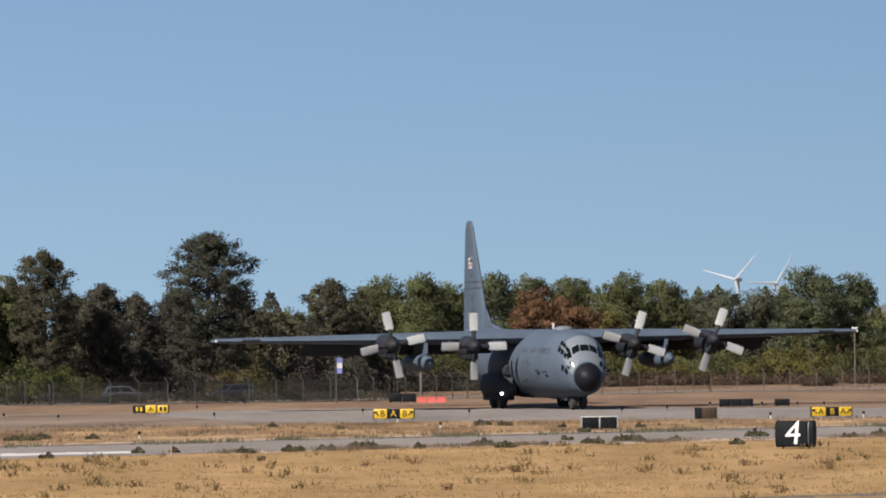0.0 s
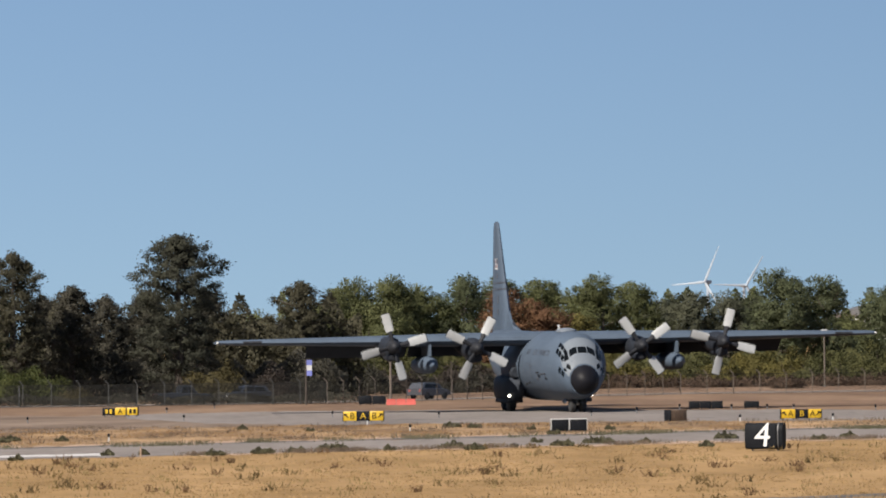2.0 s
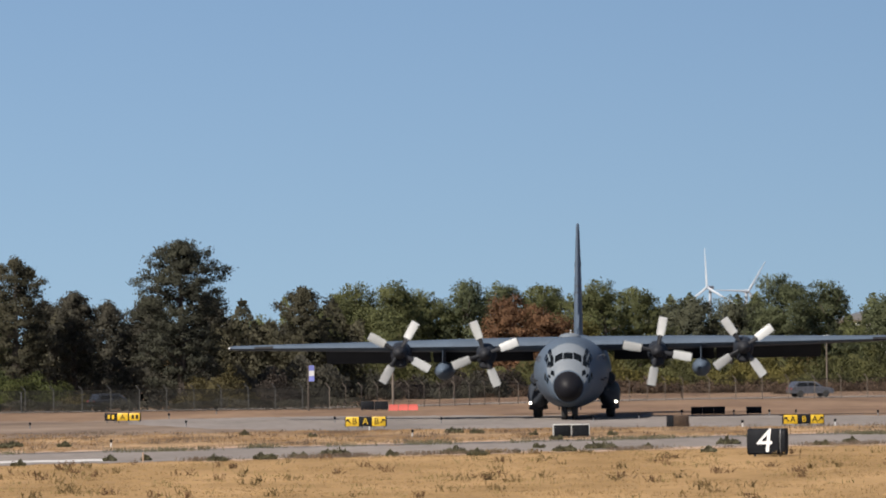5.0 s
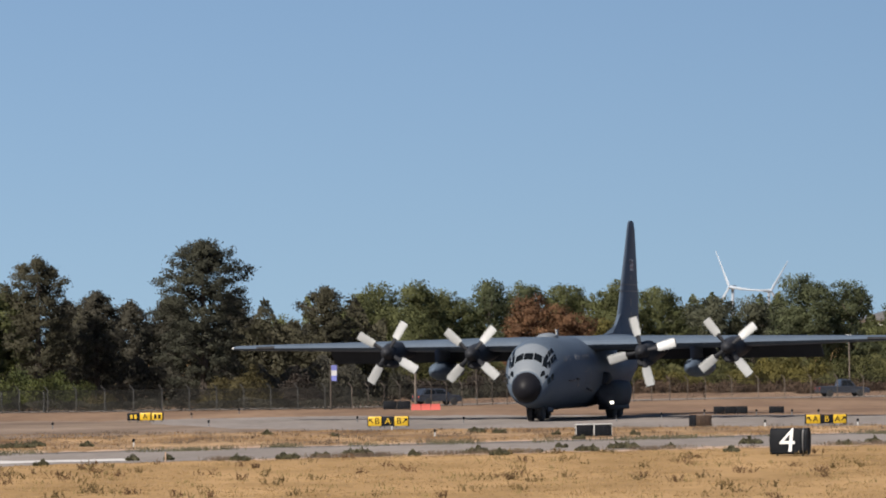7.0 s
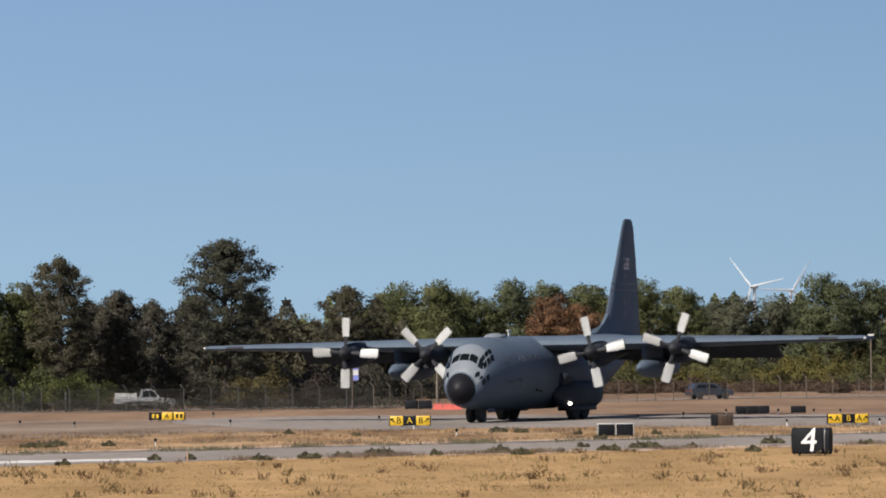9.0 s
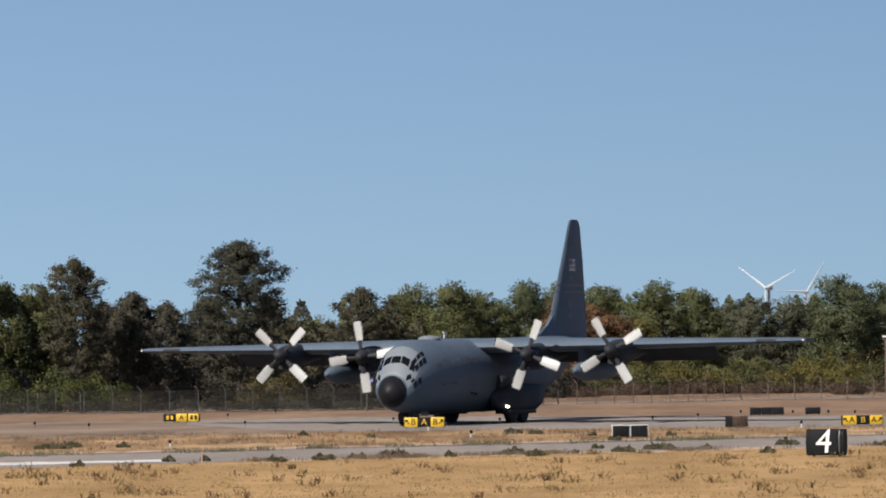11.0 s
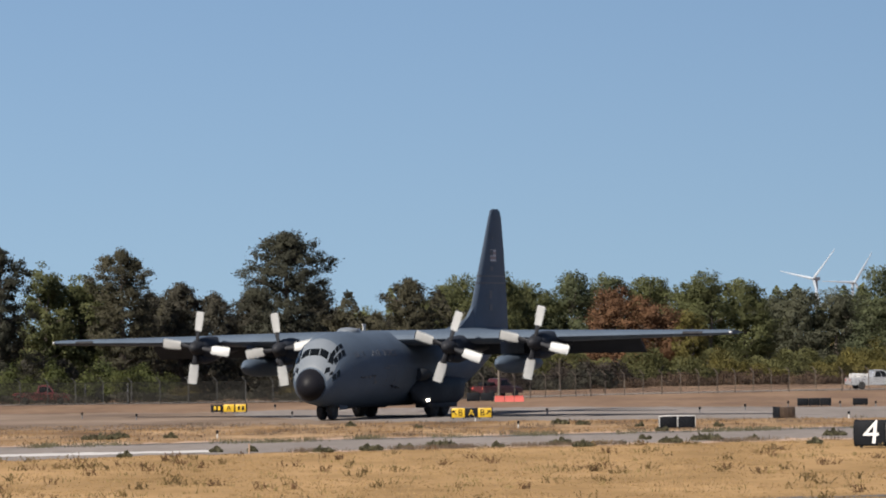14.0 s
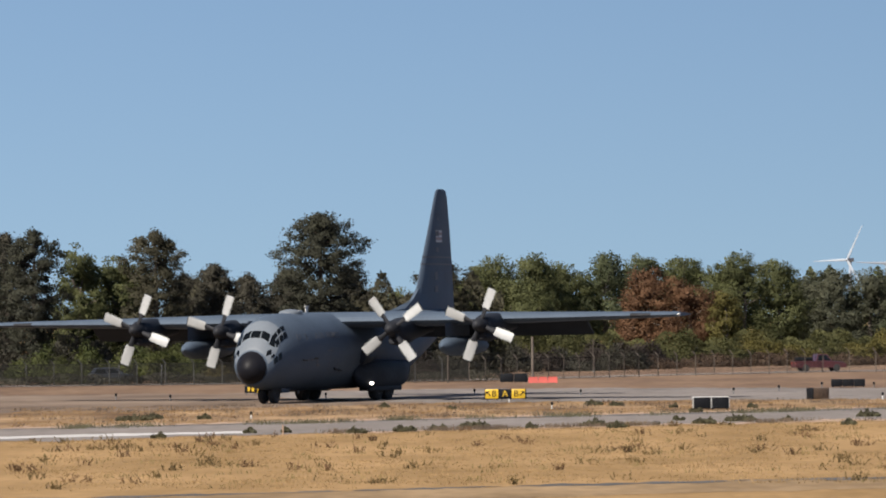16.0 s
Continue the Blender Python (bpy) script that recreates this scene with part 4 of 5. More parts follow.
tufts("dry_grass_blades", "short golden dry grass on the near field", 7000, (136, 226), near_field, 0.06, LEAF["blade"], 4, 0.10, 3)
leafy_weeds("dry_weeds", "low olive brown leafy weeds in the dry grass", 80, (136, 222), near_field, LEAF["weedo"], 6)
tufts("pale_weeds", "pale dry weed stalks in the grass", 160, (136, 226), near_field, 0.15, LEAF["weed"], 9, 0.22, 7)
tufts("verge_scrub", "low dull brown scrub along the runway edge", 200, (190, 226), runway_verge, 0.20, LEAF["verge"], 16, 0.30, 13)
tufts("verge_scrub", "olive brown weeds along the far runway edge", 170, (200, 262), far_verge, 0.22, LEAF["sage"], 22, 0.34, 17)
tufts("strip_scrub", "brown and olive low scrub in the grass strip", 130, (226, 278), strip_field, 0.20, LEAF["verge"], 26, 0.45, 19)
leafy_weeds("reddish_weeds", "reddish brown leafy weeds in the dry grass", 60, (140, 224), near_field, LEAF["redw"], 23)
tufts("strip_blades", "dry grass between runway and taxiway", 3500, (212, 282), strip_field, 0.08, LEAF["bladeb"], 4, 0.14, 9)
tufts("strip_weeds", "brown weeds between runway and taxiway", 120, (212, 282), strip_field, 0.20, LEAF["redb"], 9, 0.25, 11)

# dirt track in the near foreground
ribbon("dirt_track", [(-60, 96), (-9.2, 132.2), (8.8, 140.6), (60, 165)], [(-60, 84), (-9.2, 124), (8.8, 132), (60, 155)], 0.006, TRACK, "bare dirt track in the near grass", "dirt track", rough=0.9)
ribbon("track_verge", [(-60, 96.4), (-9.2, 132.7), (8.8, 141.2), (60, 165.6)], [(-60, 95.2), (-9.2, 131.6), (8.8, 139.9), (60, 164.4)], 0.011, ASPHALT_DARK, "dark gravelly verge of the dirt track", "verge", rough=1.1)


# ---------------------------------------------------------------- airfield signs
def panel_sign(x, y, turn, width, height, panels, label, depth=0.22):
    """A row of sign boxes on short legs. panels: (width, body material, text, text material, arrow)."""
    s = thing("taxiway_sign", label, "airport sign", pose(x, y, 0.01, 0, 0, turn), group="airfield signs")
    u = -width / 2
    for w, mat, text, ink, arrow in panels:
        bm = bmesh.new()
        box(bm, u + 0.012, u + w - 0.012, -depth / 2, depth / 2, 0.12, height, 0.03)
        p = part("panel", bm, mat, s)
        for q in (u + 0.12, u + w - 0.12):
            bm = bmesh.new()
            rod(bm, (q, 0, 0), (q, 0, 0.14), 0.03)
            part("leg", bm, STEEL, s)
        for q in (u + 0.022, u + w - 0.022):
            bm = bmesh.new()
            box(bm, q - 0.02, q + 0.02, -depth / 2 - 0.012, depth / 2 + 0.012, 0.10, height + 0.012, 0.005)
            part("frame_strip", bm, BLACK, p)
        mid = u + w / 2 + (0.12 if arrow == "left" else -0.12 if arrow == "right" else 0)
        zc = (height + 0.12) / 2
        if text:
            letters(text, (height - 0.12) * 0.95, ink, p, lambda a, b, d, mid=mid, zc=zc: Vector((mid + a, -depth / 2 - d - 0.003, zc + b)))
        if arrow in ("left", "right"):
            k = -1 if arrow == "left" else 1
            ax, h = u + w / 2 + k * w * 0.27, (height - 0.12) * 0.3
            bm = bmesh.new()
            for pts in ([(ax + k * 0.11, zc + h * 0.9), (ax + k * 0.11, zc - h * 0.1), (ax - k * 0.10, zc + h * 0.9)], [(ax + k * 0.07, zc + h * 0.6), (ax - k * 0.10, zc - h * 0.7), (ax - k * 0.15, zc - h * 0.5), (ax + k * 0.02, zc + h * 0.8)]):
                f = [bm.verts.new((q, -depth / 2 - 0.012, r)) for q, r in pts]
                b = [bm.verts.new((q, -depth / 2 + 0.01, r)) for q, r in pts]
                bm.faces.new(f)
                bm.faces.new(b[::-1])
                for i in range(len(pts)):
                    j = (i + 1) % len(pts)
                    bm.faces.new((f[i], f[j], b[j], b[i]))
            part("arrow", bm, ink, p, smooth=False)
        if arrow == "bars":
            for i in range(2):
                bm = bmesh.new()
                q = u + w * (0.25 + 0.35 * i)
                box(bm, q, q + w * 0.2, -depth / 2 - 0.012, -depth / 2 + 0.01, zc - 0.12, zc + 0.12)
                part("character_bar", bm, ink, p, smooth=False)
        u += w
    return s


panel_sign(-17.35, 308.4, -8, 2.15, 0.56, [(0.72, BLACK, "", YELLOW, "bars"), (0.72, YELLOW, "A", BLACK, ""), (0.71, YELLOW, "", BLACK, "bars")], "yellow and black taxiway sign with three panels on dirt")
panel_sign(-2.7, 276.3, -6, 2.2, 0.62, [(0.78, YELLOW, "B", BLACK, "left"), (0.62, BLACK, "A", YELLOW, ""), (0.80, YELLOW, "B", BLACK, "right")], "yellow and black taxiway sign with arrows and letters")
panel_sign(19.82, 267.8, 5, 2.15, 0.58, [(0.80, YELLOW, "A", BLACK, "left"), (0.60, BLACK, "B", YELLOW, ""), (0.75, YELLOW, "A", BLACK, "right")], "yellow and black taxiway sign beside the grass strip")


def dark_sign(x, y, turn, width, height, depth, count, mat, label, trim=False):
    """The unlit back of a sign: boxes side by side, with edge trim where it is painted."""
    s = thing("sign_back", label, "airport sign", pose(x, y, 0.01, 0, 0, turn), group="airfield signs")
    w = width / count
    for i in range(count):
        u = -width / 2 + i * w
        bm = bmesh.new()
        box(bm, u + 0.01, u + w - 0.01, -depth / 2, depth / 2, 0.06, height, 0.04)
        p = part("panel", bm, mat, s)
        for k in range(3):
            bm = bmesh.new()
            q = u + w * (0.25 + 0.25 * k)
            box(bm, q - 0.015, q + 0.015, -depth / 2 - 0.012, -depth / 2 + 0.01, 0.1, height - 0.05, 0.004)
            part("rib", bm, mat, p)
        if trim:
            for a, b, c, d in ((u + 0.01, u + 0.03, 0.10, height), (u + w - 0.03, u + w - 0.01, 0.10, height), (u + 0.01, u + w - 0.01, height - 0.035, height + 0.006)):
                bm = bmesh.new()
                box(bm, a, b, -depth / 2 - 0.012, depth / 2 + 0.012, c, d, 0.006)
                part("trim", bm, WHITE, p)
        for q in (u + 0.1, u + w - 0.1):
            bm = bmesh.new()
            rod(bm, (q, 0, 0), (q, 0, 0.1), 0.035)
            part("leg", bm, STEEL, s)
    return s


dark_sign(7.17, 243.0, 8, 1.72, 0.62, 0.30, 2, BLACK, "black sign back with white painted edges on grass", True)
brown_sign = dark_sign(13.42, 268.2, 35, 1.05, 0.62, 0.55, 1, RUST, "dark brown boxed sign seen from behind")
bm = bmesh.new()
box(bm, -0.545, -0.51, -0.28, 0.28, 0.05, 0.63, 0.01)
part("end_cap", bm, BLACK, brown_sign)
dark_sign(17.42, 312.3, 2, 2.05, 0.50, 0.25, 3, BLACK, "long black sign back beyond the taxiway")
dark_sign(20.2, 312.8, 2, 0.92, 0.46, 0.25, 1, BLACK, "small black sign back beyond the taxiway")
dark_sign(-2.85, 352.0, 0, 1.85, 0.62, 0.4, 2, BLACK, "dark sign back beside a red barrier")

four = thing("distance_sign", "black runway distance sign with a white number four", "airport sign", pose(13.38, 199.3, 0.01, 0, 0, -18))
bm = bmesh.new()
loft(bm, [oval(u, 0, 0.55, 0.30, 0.50, 24, 3.2) for u in (-0.74, -0.72, 0.72, 0.74)])
cabinet = part("cabinet", bm, BLACK, four, "ribbed black sign cabinet")
for u in (-0.70, 0.56, 0.70):
    bm = bmesh.new()
    rings = [oval(u + k, 0, 0.55, 0.31 + e, 0.51 + e, 24, 3.2) for k, e in ((-0.018, -0.01), (-0.012, 0.006), (0.012, 0.006), (0.018, -0.01))]
    loft(bm, rings)
    part("rim_band", bm, BLACK if u != 0.56 else STEEL, cabinet)
bm = bmesh.new()
box(bm, -0.68, 0.50, -0.335, -0.29, 0.10, 1.0, 0.01)
face = part("sign_face", bm, BLACK, four)
letters("4", 1.30, SIGN_WHITE, face, lambda a, b, d: Vector((-0.02 + a * 1.0 + b * 0.10, -0.34 - d, 0.55 + b)), name="number", label="white painted number four")
for u in (-0.5, 0.5):
    bm = bmesh.new()
    rod(bm, (u, 0, -0.01), (u, 0, 0.1), 0.05)
    part("leg", bm, STEEL, four)

# red barrier, pale pole, banner
bar = thing("red_barrier", "faded red plastic barrier on dirt", "barrier", pose(-0.9, 351.0, 0.01, 0, 0, 3))
for i in range(3):
    bm = bmesh.new()
    loft(bm, [[(-0.98 + i * 0.66, -0.22, 0), (-0.34 + i * 0.66, -0.22, 0), (-0.34 + i * 0.66, 0.22, 0), (-0.98 + i * 0.66, 0.22, 0)], [(-0.97 + i * 0.66, -0.12, 0.2), (-0.35 + i * 0.66, -0.12, 0.2), (-0.35 + i * 0.66, 0.12, 0.2), (-0.97 + i * 0.66, 0.12, 0.2)], [(-0.95 + i * 0.66, -0.09, 0.40), (-0.37 + i * 0.66, -0.09, 0.40), (-0.37 + i * 0.66, 0.09, 0.40), (-0.95 + i * 0.66, 0.09, 0.40)]])
    part("segment", bm, RED, bar)


def pole(x, y, h, r, label, mat, head=0.0):
    p = thing("pole", label, "pole", pose(x, y, 0), group="poles")
    bm = bmesh.new()
    rod(bm, (0, 0, 0), (0, 0, h), r, r * 0.8, 10)
    part("shaft", bm, mat, p)
    bm = bmesh.new()
    rod(bm, (0, 0, 0), (0, 0, 0.08), r * 2.4, r * 2.2, 10)
    part("foot", bm, STEEL, p)
    if head:
        bm = bmesh.new()
        box(bm, -head, head, -0.12, 0.12, h - 0.02, h + 0.14, 0.03)
        part("lamp_head", bm, WHITE, p)
    return p


pole(-1.6, 356, 3.1, 0.10, "pale concrete pole behind the red barrier", BARK_PALE)
pole(34.6, 440, 4.7, 0.07, "slim pale lamp pole behind the fence", BARK_PALE, 0.25)
pole(3.0, 420, 2.6, 0.06, "slim dark pole among shrubs", BARK)
for x, y in ((-30.3, 361.6), (-27.35, 361.6)):
    pole(x, y, 1.45, 0.06, "short pale post beside the fence", STEEL)
flag = thing("banner", "blue and white feather banner on a dark post", "banner", pose(-7.38, 356.5, 0))
bm = bmesh.new()
rod(bm, (0, 0, 0), (0, 0, 3.1), 0.07, 0.05, 8)
part("post", bm, BARK, flag)
for i, m in enumerate((BLUE, WHITE, BLUE)):
    bm = bmesh.new()
    rows = []
    for k in range(5):
        z = 2.0 + i * 0.36 + k * 0.09
        rows.append([(0.05, -0.02, z), (0.05 + 0.36, 0.06 * math.sin(3 * z) - 0.02, z), (0.05 + 0.36, 0.06 * math.sin(3 * z) + 0.01, z), (0.05, 0.01, z)])
    loft(bm, rows)
    part("cloth", bm, m, flag)


# edge lights on stakes
def stake(x, y, h, head, mat):
    s = thing("edge_light", "small dark edge light on a stake" if head else "thin pale marker stake", "edge light", pose(x, y, 0.01), group="edge lights")
    bm = bmesh.new()
    rod(bm, (0, 0, 0), (0, 0, h), 0.035, 0.03, 8)
    part("stem", bm, mat, s)
    if head:
        bm = bmesh.new()
        spin(bm, [(h - 0.02, 0.04), (h + 0.02, 0.065), (h + 0.10, 0.065), (h + 0.14, 0.03)], 12, "Z")
        part("head", bm, BLACK, s)
    return s


for x, y in ((-21.33, 288.1), (-12.8, 289.8), (-13.62, 232.6), (-4.68, 298.2), (-15.31, 322.8), (1.36, 291.4), (9.86, 291.1), (16.71, 268.0), (21.48, 268.1), (12.76, 299.8),
             (-2.46, 270.9), (-0.22, 249.5), (-13.1, 341.9), (15.82, 311.6), (18.77, 309.1), (20.76, 307.4), (22.23, 306.1), (-25.0, 296.0), (26.5, 300.0)):
    stake(x, y, 0.22, True, WHITE if y < 285 else STEEL)
stake(-10.49, 199.9, 0.40, False, SHOULDER)

# ---------------------------------------------------------------- fence
FENCE = [(-62, 364), (-29, 361), (-19, 358.5), (-6, 360), (6, 378), (20, 392), (36, 394), (70, 392)]


def fence():
    f = thing("fence", "grey chain-link airfield fence with slanted barbed-wire arms", "fence")
    wires = bmesh.new()
    for (xa, ya), (xb, yb) in zip(FENCE, FENCE[1:]):
        length = math.hypot(xb - xa, yb - ya)
        n = max(1, round(length / 1.9))
        for i in range(n):
            k = i / n
            x, y = xa + k * (xb - xa), ya + k * (yb - ya)
            bm = bmesh.new()
            rod(bm, (x, y, 0), (x, y, 1.55), 0.034, 0.034, 6)
            rod(bm, (x, y, 1.53), (x - 0.26, y - 0.1, 1.85), 0.045, 0.03, 6)
            part("post", bm, FENCE_POST if xb < 0 else BARK_PALE, f)
        for z, r in ((1.52, 0.02), (0.08, 0.012), (1.66, 0.006), (1.76, 0.006), (1.84, 0.006)):
            off = max(0.0, z - 1.53) * 0.8
            rod(wires, (xa - off, ya, z), (xb - off, yb, z), r, r, 3)
        gap, wire = (0.07, 0.021) if xb < 0 else (0.14, 0.013)
        m = int(length / gap)
        ux, uy = (xb - xa) / length, (yb - ya) / length
        for i in range(m):
            s0 = i * gap
            s1 = min(length, s0 + 1.2)
            for a, b in ((s0, s1), (s1, s0)):
                p = [(xa + ux * a - 0.0, ya + uy * a, 0.06), (xa + ux * a + wire * ux, ya + uy * a, 0.06), (xa + ux * b + wire * ux, ya + uy * b, 1.52), (xa + ux * b, ya + uy * b, 1.52)]
                wires.faces.new([wires.verts.new(v) for v in p])
    part("wire_mesh", wires, FENCE_STEEL, f, "fine steel wire mesh", recalc=False)


fence()

# ---------------------------------------------------------------- far off: wind turbines and a shed roof
# white toned towards the sky, with the distant haze put into the colour
HAZY_TURBINE_WHITE = material("hazy_turbine_white", (0.254, 0.292, 0.337), rough=0.5, spread=0.04, scale=0.1, fine=1)


def turbine(x, y, hub_z, length, face, label):
    t = thing("wind_turbine", label, "wind turbine", pose(x, y, 0, 0, 0, face), group="wind turbines")
    bm = bmesh.new()
    rod(bm, (0, 3, 0), (0, 3, hub_z - 1.2), 2.0, 1.2, 16)
    part("tower", bm, HAZY_TURBINE_WHITE, t)
    bm = bmesh.new()
    box(bm, -1.6, 1.6, -1.5, 7.0, hub_z - 1.6, hub_z + 1.6, 0.5)
    part("nacelle", bm, HAZY_TURBINE_WHITE, t)
    rotor = new("rotor")
    rotor.parent = t
    rotor.matrix_local = pose(0, -2.2, hub_z)
    bm = bmesh.new()
    spin(bm, [(-1.6, 0.1), (-1.2, 0.8), (0.0, 1.3), (0.8, 1.3)], 16, "Y")
    part("hub", bm, HAZY_TURBINE_WHITE, rotor)
    for k in range(3):
        turn = Matrix.Rotation(radians(120 * k), 4, "Y")
        bm = bmesh.new()
        rings = []
        for r, c, d in ((0.6, 1.3, 1.1), (3.0, 2.5, 0.9), (8.0, 2.1, 0.6), (18.0, 1.4, 0.4), (length, 0.6, 0.2)):
            rings.append([turn @ Vector((c / 2 * math.cos(a * math.pi / 5), d / 2 * math.sin(a * math.pi / 5), r)) for a in range(10)])
        loft(bm, rings)
        part("blade", bm, HAZY_TURBINE_WHITE, rotor)
    return rotor, hub_z


rotor_near, rotor_near_z = turbine(252.5, 4500, 51.0, 34.0, -36, "white wind turbine turning far behind the trees")
rotor_far, rotor_far_z = turbine(296.0, 4650, 49.0, 31.0, 18, "white wind turbine standing far behind the trees")
rotor_far.rotation_euler = (0, radians(32), 0)

shed = thing("shed", "distant grey-roofed shed beyond the trees", "building", pose(74, 850, 0))
bm = bmesh.new()
box(bm, -4.5, 4.5, 0, 14, 0, 7.6)
part("wall", bm, WHITE, shed, smooth=False)
bm = bmesh.new()
loft(bm, [[(-5, y, 7.6), (5, y, 7.6), (5, y, 7.8), (0, y, 9.2), (-5, y, 7.8)] for y in (-0.5, 14.5)])
part("roof", bm, STEEL, shed, smooth=False)

# ---------------------------------------------------------------- road traffic
ROAD = [(-140, 360), (-20, 365), (-5, 373), (10, 392), (20, 401), (40, 406), (160, 412)]
ribbon("road", [(x, y - 4) for x, y in ROAD], [(x, y + 5) for x, y in ROAD], 0.02, ASPHALT, "grey road behind the airfield fence", "road")


def on_road(x):
    for (xa, ya), (xb, yb) in zip(ROAD, ROAD[1:]):
        if x <= xb:
            k = (x - xa) / (xb - xa)
            return ya + k * (yb - ya), math.degrees(math.atan2(yb - ya, xb - xa))
    return ROAD[-1][1], 0.0


def vehicle(name, label, category, mat, pickup, cargo=None):
    """Length along x, nose at +x."""
    v = thing(name, label, category, group="road traffic")
    v.scale = (0.84,) * 3 if cargo is WHITE else (0.76,) * 3
    ln, wd = (5.3, 0.92) if pickup else (4.5, 0.9)
    bm = bmesh.new()
    outline = [(-ln / 2, 0.45), (-ln / 2, 1.05), (-ln * 0.1, 1.08), (ln * 0.18, 1.05), (ln * 0.42, 0.95), (ln / 2, 0.80), (ln / 2, 0.42)]
    loft(bm, [[(x, y, z - (0.06 if abs(y) > 0.9 * wd else 0)) for x, z in outline] for y in (-wd, -wd * 0.85, wd * 0.85, wd)])
    body = part("body", bm, mat, v)
    bm = bmesh.new()
    if pickup:
        c0, c1, c2, c3, hh = -ln * 0.10, -ln * 0.06, ln * 0.12, ln * 0.23, 1.78
    else:
        c0, c1, c2, c3, hh = -ln * 0.46, -ln * 0.38, ln * 0.08, ln * 0.25, 1.62
    loft(bm, [[(c0, y, 1.04), (c1, y * 0.86, hh - 0.04), ((c1 + c2) / 2, y * 0.84, hh), (c2, y * 0.86, hh - 0.04), (c3, y, 1.02)] for y in (-wd * 0.95, wd * 0.95)])
    cabin = part("cabin", bm, mat, v)
    for s in (-1, 1):
        for a, b in ((0.10, 0.48), (0.53, 0.88)):
            bm = bmesh.new()
            x0, x1 = c0 + (c3 - c0) * a, c0 + (c3 - c0) * b
            t0, t1 = c1 + (c2 - c1) * min(1, a + 0.02), c1 + (c2 - c1) * min(1, b + 0.05)
            lo, hi = wd * 0.955, wd * 0.87
            f = [bm.verts.new(p) for p in ((x0, s * (lo + 0.006), 1.10), (x1, s * (lo + 0.006), 1.10), (t1, s * (hi + 0.012), hh - 0.14), (t0, s * (hi + 0.012), hh - 0.14))]
            g = [bm.verts.new((p.co.x, p.co.y - s * 0.03, p.co.z)) for p in f]
            bm.faces.new(f)
            bm.faces.new(g[::-1])
            for i in range(4):
                bm.faces.new((f[i], f[(i + 1) % 4], g[(i + 1) % 4], g[i]))
            part("window", bm, GLASS, cabin)
    bm = bmesh.new()
    loft(bm, [[(c2 + 0.03, y, hh - 0.10), (c3 - 0.06, y * 1.1, 1.10), (c3 - 0.02, y * 1.1, 1.10), (c2 + 0.07, y, hh - 0.10)] for y in (-wd * 0.8, wd * 0.8)])
    part("windscreen", bm, GLASS, cabin)
    for x in (-ln * 0.30, ln * 0.31):
        for y in (-wd + 0.08, wd - 0.08):
            w = wheel(v, x, y, 0.36, 0.24)
    for y in (-wd * 0.7, wd * 0.7):
        bm = bmesh.new()
        box(bm, ln / 2 - 0.05, ln / 2 + 0.02, y - 0.14, y + 0.14, 0.66, 0.80, 0.02)
        part("headlight", bm, WHITE, body)
        bm = bmesh.new()
        box(bm, -ln / 2 - 0.02, -ln / 2 + 0.03, y - 0.1, y + 0.1, 0.75, 0.95, 0.02)
        part("tail_light", bm, RED, body)
    if cargo is not None:
        rng = np.random.default_rng(3)
        for _ in range(7):
            bm = bmesh.new()
            x, y, z = rng.uniform(-ln * 0.45, -ln * 0.18), rng.uniform(-0.6, 0.6), rng.uniform(1.05, 1.25)
            box(bm, x - 0.3, x + 0.3, y - 0.25, y + 0.25, z - 0.2, z + 0.25, 0.08)
            part("load_sack", bm, cargo, v)
    return v


CAR_WHITE = material("car_white", (0.269, 0.275, 0.282), rough=0.3, spread=0.04, scale=1, fine=6, coat=0.4)
CAR_SILVER = material("car_silver", (0.081, 0.085, 0.097), rough=0.3, metal=0.4, spread=0.05, scale=1, fine=6, coat=0.4)
CAR_DARK = material("car_dark", (0.02, 0.024, 0.032), rough=0.3, spread=0.1, scale=1, fine=6, coat=0.4)
CAR_RED = material("car_red", (0.111, 0.019, 0.019), rough=0.35, spread=0.08, scale=1, fine=6, coat=0.4)
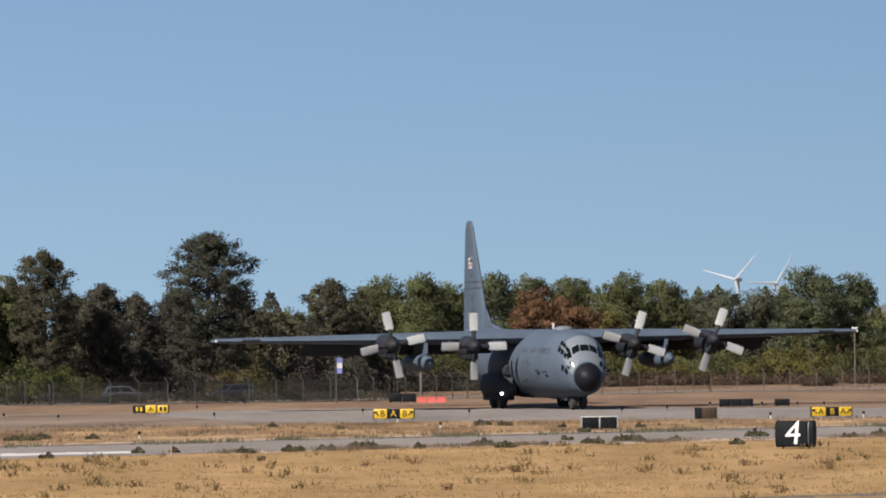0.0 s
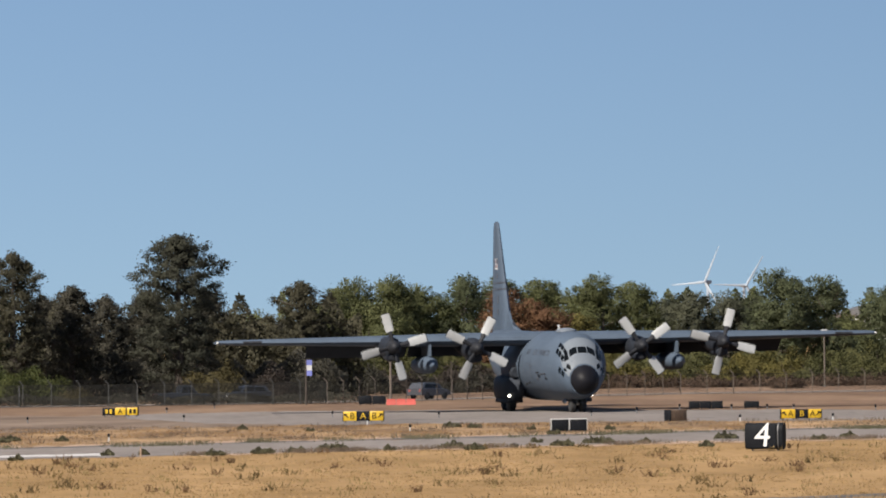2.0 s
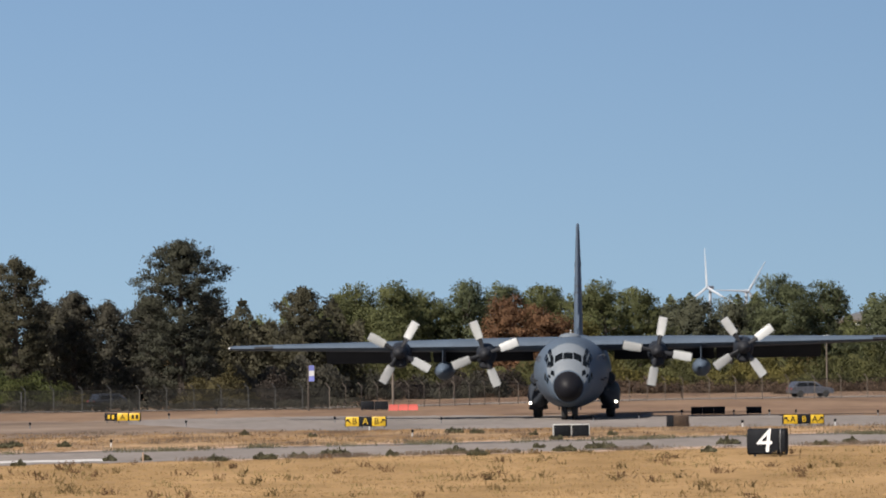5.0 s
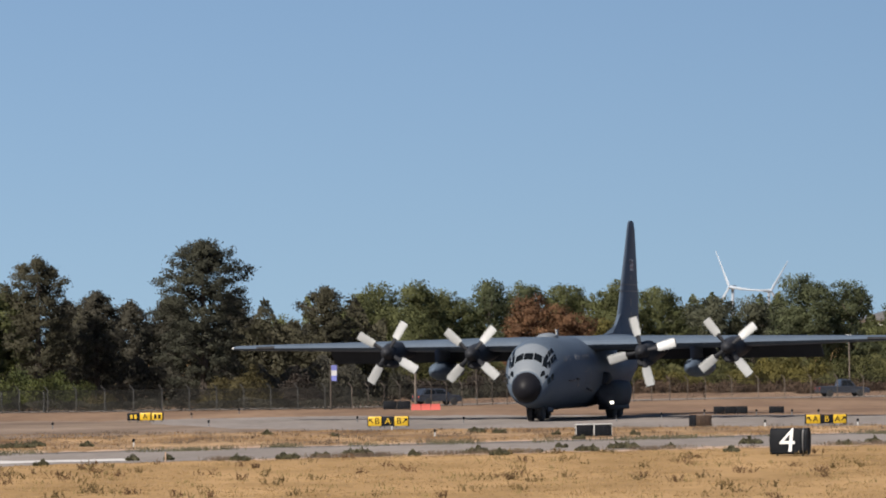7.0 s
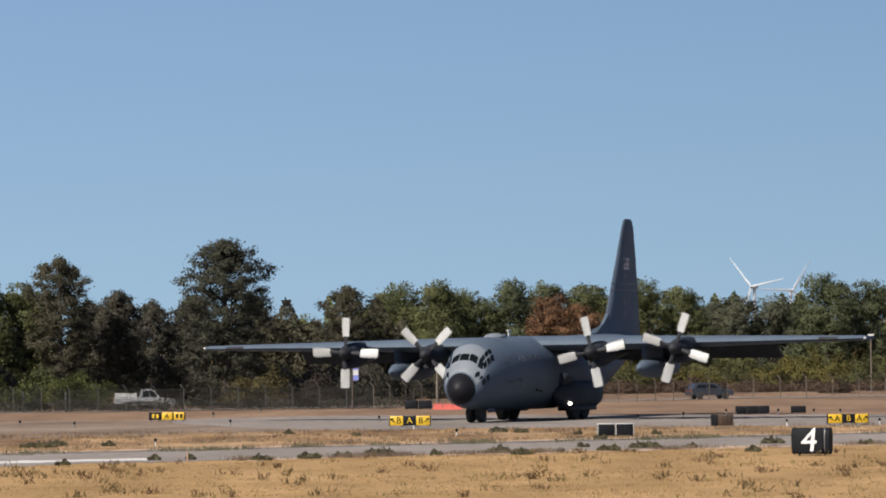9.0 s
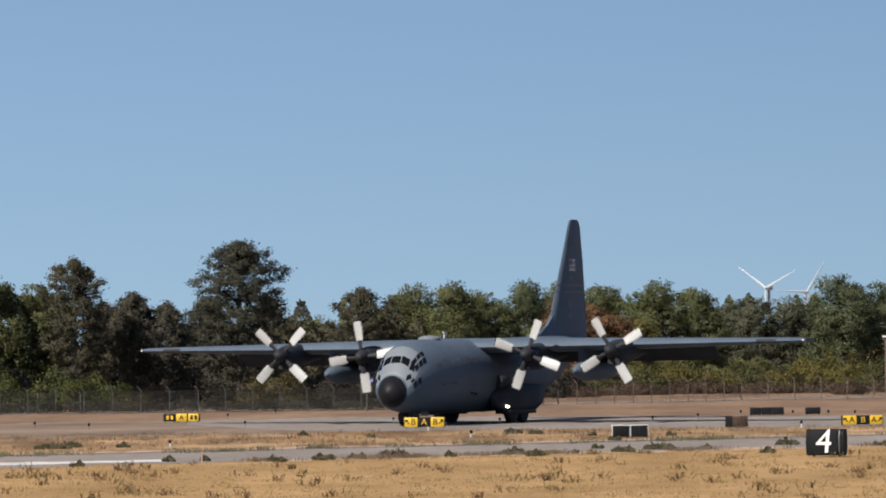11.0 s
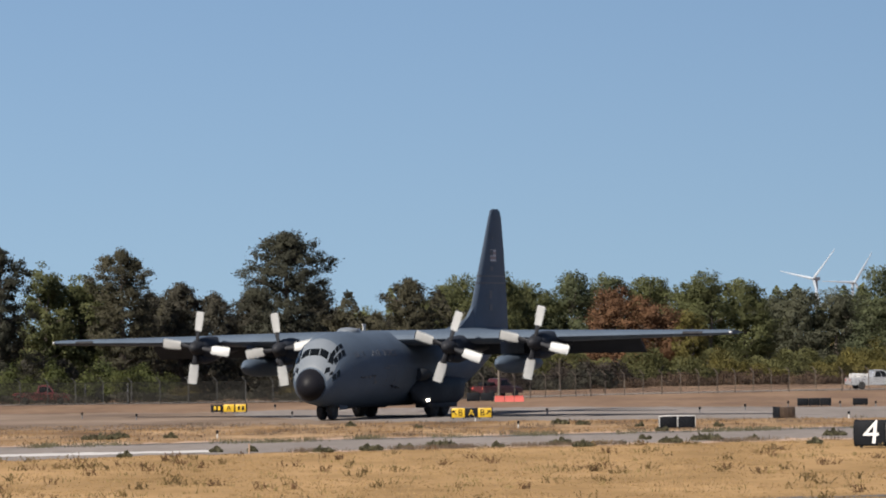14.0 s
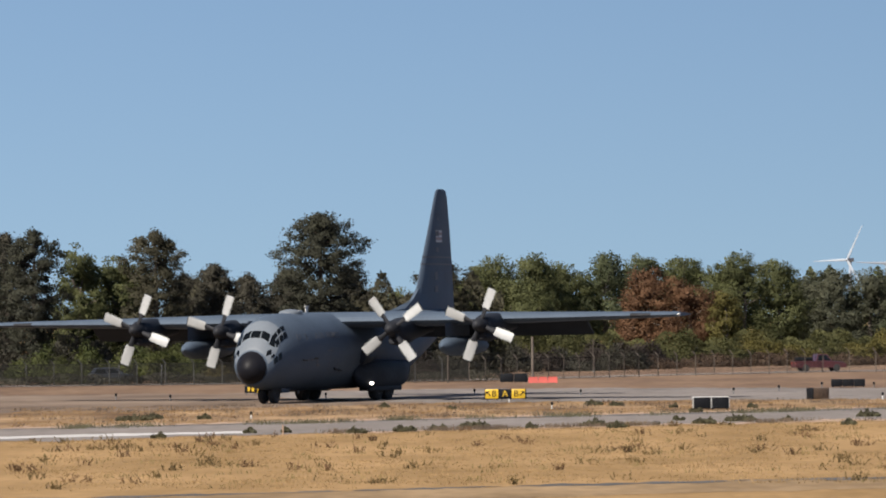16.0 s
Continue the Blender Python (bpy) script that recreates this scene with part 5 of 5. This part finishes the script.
# seconds and bearing of each vehicle (thousandths of the distance, to the right of straight ahead)
TRAFFIC = [
    (vehicle("pickup_truck", "white pickup truck with a pale load driving behind the fence", "pickup truck", CAR_WHITE, True, WHITE), 1,
     [(0, -304), (8.0, -84), (8.2, -80), (10.3, -20), (11.5, 14.5), (12, 25), (12.5, 37), (13, 48.5), (13.5, 60), (14, 67.5), (16, 110)]),
    (vehicle("pickup_truck", "dark pickup truck driving behind the fence", "pickup truck", CAR_DARK, True), 1,
     [(0, -98), (3, -18), (5.5, 44.8), (6, 57.5), (6.5, 67.5), (7, 77.2), (8, 98), (16, 270)]),
    (vehicle("car", "silver estate car driving behind the fence", "car", CAR_SILVER, False), 1,
     [(0, -61), (0.5, -45), (1, -29), (1.5, -13), (2, 2.8), (2.5, 17.5), (5.3, 82), (5.5, 86.5), (16, 320)]),
    (vehicle("car", "dark car with pale headlights driving behind the fence", "car", CAR_DARK, False), -1,
     [(0, 18), (0.5, 5), (1, -7), (1.5, -19.5), (2, -32.5), (2.5, -44), (3, -58), (3.2, -64), (16, -380)]),
    (vehicle("car", "dark blue car driving behind the fence", "car", CAR_DARK, False), -1, [(0, -41), (0.5, -58), (1, -75), (16, -360)]),
    (vehicle("car", "dark van-like car driving behind the fence", "car", CAR_DARK, False), 1,
     [(0, -200), (5.3, -49.7), (6, -29.6), (6.5, -14.7), (10.3, 73.6), (10.5, 77.5), (16, 200)]),
    (vehicle("pickup_truck", "dark maroon pickup truck with a black bed behind the fence", "pickup truck", CAR_MAROON, True, BLACK), 1,
     [(0, -400), (11.5, -81), (12, -65.8), (14.5, 9.3), (15, 23.4), (15.5, 38.5), (16, 50.2)]),
    (vehicle("pickup_truck", "bright red pickup truck driving behind the fence", "pickup truck", CAR_RED, True), 1,
     [(0, -460), (14, -92), (14.5, -78), (15, -64), (15.5, -55), (16, -46)]),
    (vehicle("car", "black car following a red pickup truck", "car", CAR_DARK, False), 1, [(0, -500), (15, -112), (15.5, -98), (16, -85)]),
]


# ---------------------------------------------------------------- what moves
TAXI = [  # seconds, x, y, heading towards the camera
    (0.0, 8.55, 307.6, 14.18), (1.5, 9.77, 305.3, 11.35), (2.5, 10.10, 302.9, 7.70), (3.0, 10.02, 301.2, 5.90), (5.5, 7.91, 294.9, -5.95), (7.0, 4.81, 291.7, -14.75), (8.0, 2.16, 290.3, -19.97), (9.2, -0.55, 288.2, -21.93),
    (10.5, -3.49, 285.8, -22.37), (11.0, -4.66, 284.7, -22.63), (12.5, -8.18, 281.5, -22.43), (13.5, -10.29, 279.4, -21.47), (14.5, -12.58, 276.9, -20.75), (15.0, -13.70, 275.9, -20.45), (16.0, -16.08, 273.2, -20.27),
]
BLADES = [  # seconds, and the clock angle of a blade on each propeller
    (0.0, -12, 0, 17, 22), (0.5, -33, 28, -35, -8), (1.0, 35, -30, -11, -28), (1.5, 8, 3, 18, 40), (2.0, -15, 28, -36, 15), (2.5, -33, -27, -12, -12), (3.0, 35, -8, 18, -33),
    (5.5, 6, 45, -13, 33), (6.0, -16, -16, 17, 7), (6.5, -38, 15, 45, -16), (7.0, 31, 42, -14, -38), (7.5, 6, -17, 15, 30), (8.0, -14, 11, 43, 6),
    (10.5, -20, -38, -5, -7), (11.0, 44, -8, 21, -30), (11.5, 24, 20, -36, 36), (12.0, 2, -34, -7, 14), (12.5, -17, -8, 20, -8), (13.0, -36, 20, -37, -28), (13.5, 29, -35, -9, 37),
    (14.0, 8, -8, 20, 13), (14.5, -8, 21, -37, -6), (15.0, -32, -33, -8, -26), (15.5, 39, -9, 21, 42), (16.0, 22, 18, -36, 22),
]
ROTOR = [(0.0, 45.5), (5.5, 652.0), (8.0, 926.5), (10.5, 1208.0), (13.0, 1488.5), (15.5, 1772.0), (16.0, 1828.5)]    # seconds, turn of the near turbine
SPIN = 780.0    # degrees a second, about


def blade_turns(k):
    """Unwound turn of propeller k at each time of BLADES."""
    out = [-BLADES[0][1 + k]]
    for (ta, *a), (tb, *b) in zip(BLADES, BLADES[1:]):
        want = out[-1] + SPIN * (tb - ta)
        out.append(want + (-b[k] - want + 45) % 90 - 45)
    return out


def motions():
    walk(plane, [(t, pose(x, y, 0.014, 0.26, 0.0, a - 90)) for t, x, y, a in TAXI])
    for k, (hub, (_, y, z)) in enumerate(zip(props, PROPS)):
        turns = blade_turns(k)
        rows = []
        for i in range(481):
            t = i / 30
            rows.append((t, pose(PROP_X, y, z, float(np.interp(t, [b[0] for b in BLADES], turns)), 0, 0)))
        walk(hub, rows)
    walk(rotor_near, [(i / 4, pose(0, -2.2, rotor_near_z, 0, float(np.interp(i / 4, [r[0] for r in ROTOR], [r[1] for r in ROTOR])), 0)) for i in range(65)])
    for v, way, rows in TRAFFIC:
        steps = []
        for t, b in rows:
            x = b * 0.37
            for _ in range(8):
                x = b / 1000 * on_road(max(-139, min(159, x)))[0]
            y, turn = on_road(max(-139, min(159, x)))
            steps.append((t, pose(x, y + (0 if way > 0 else 3.0), 0.024, 0, 0, turn if way > 0 else turn + 180)))
        walk(v, steps)


motions()
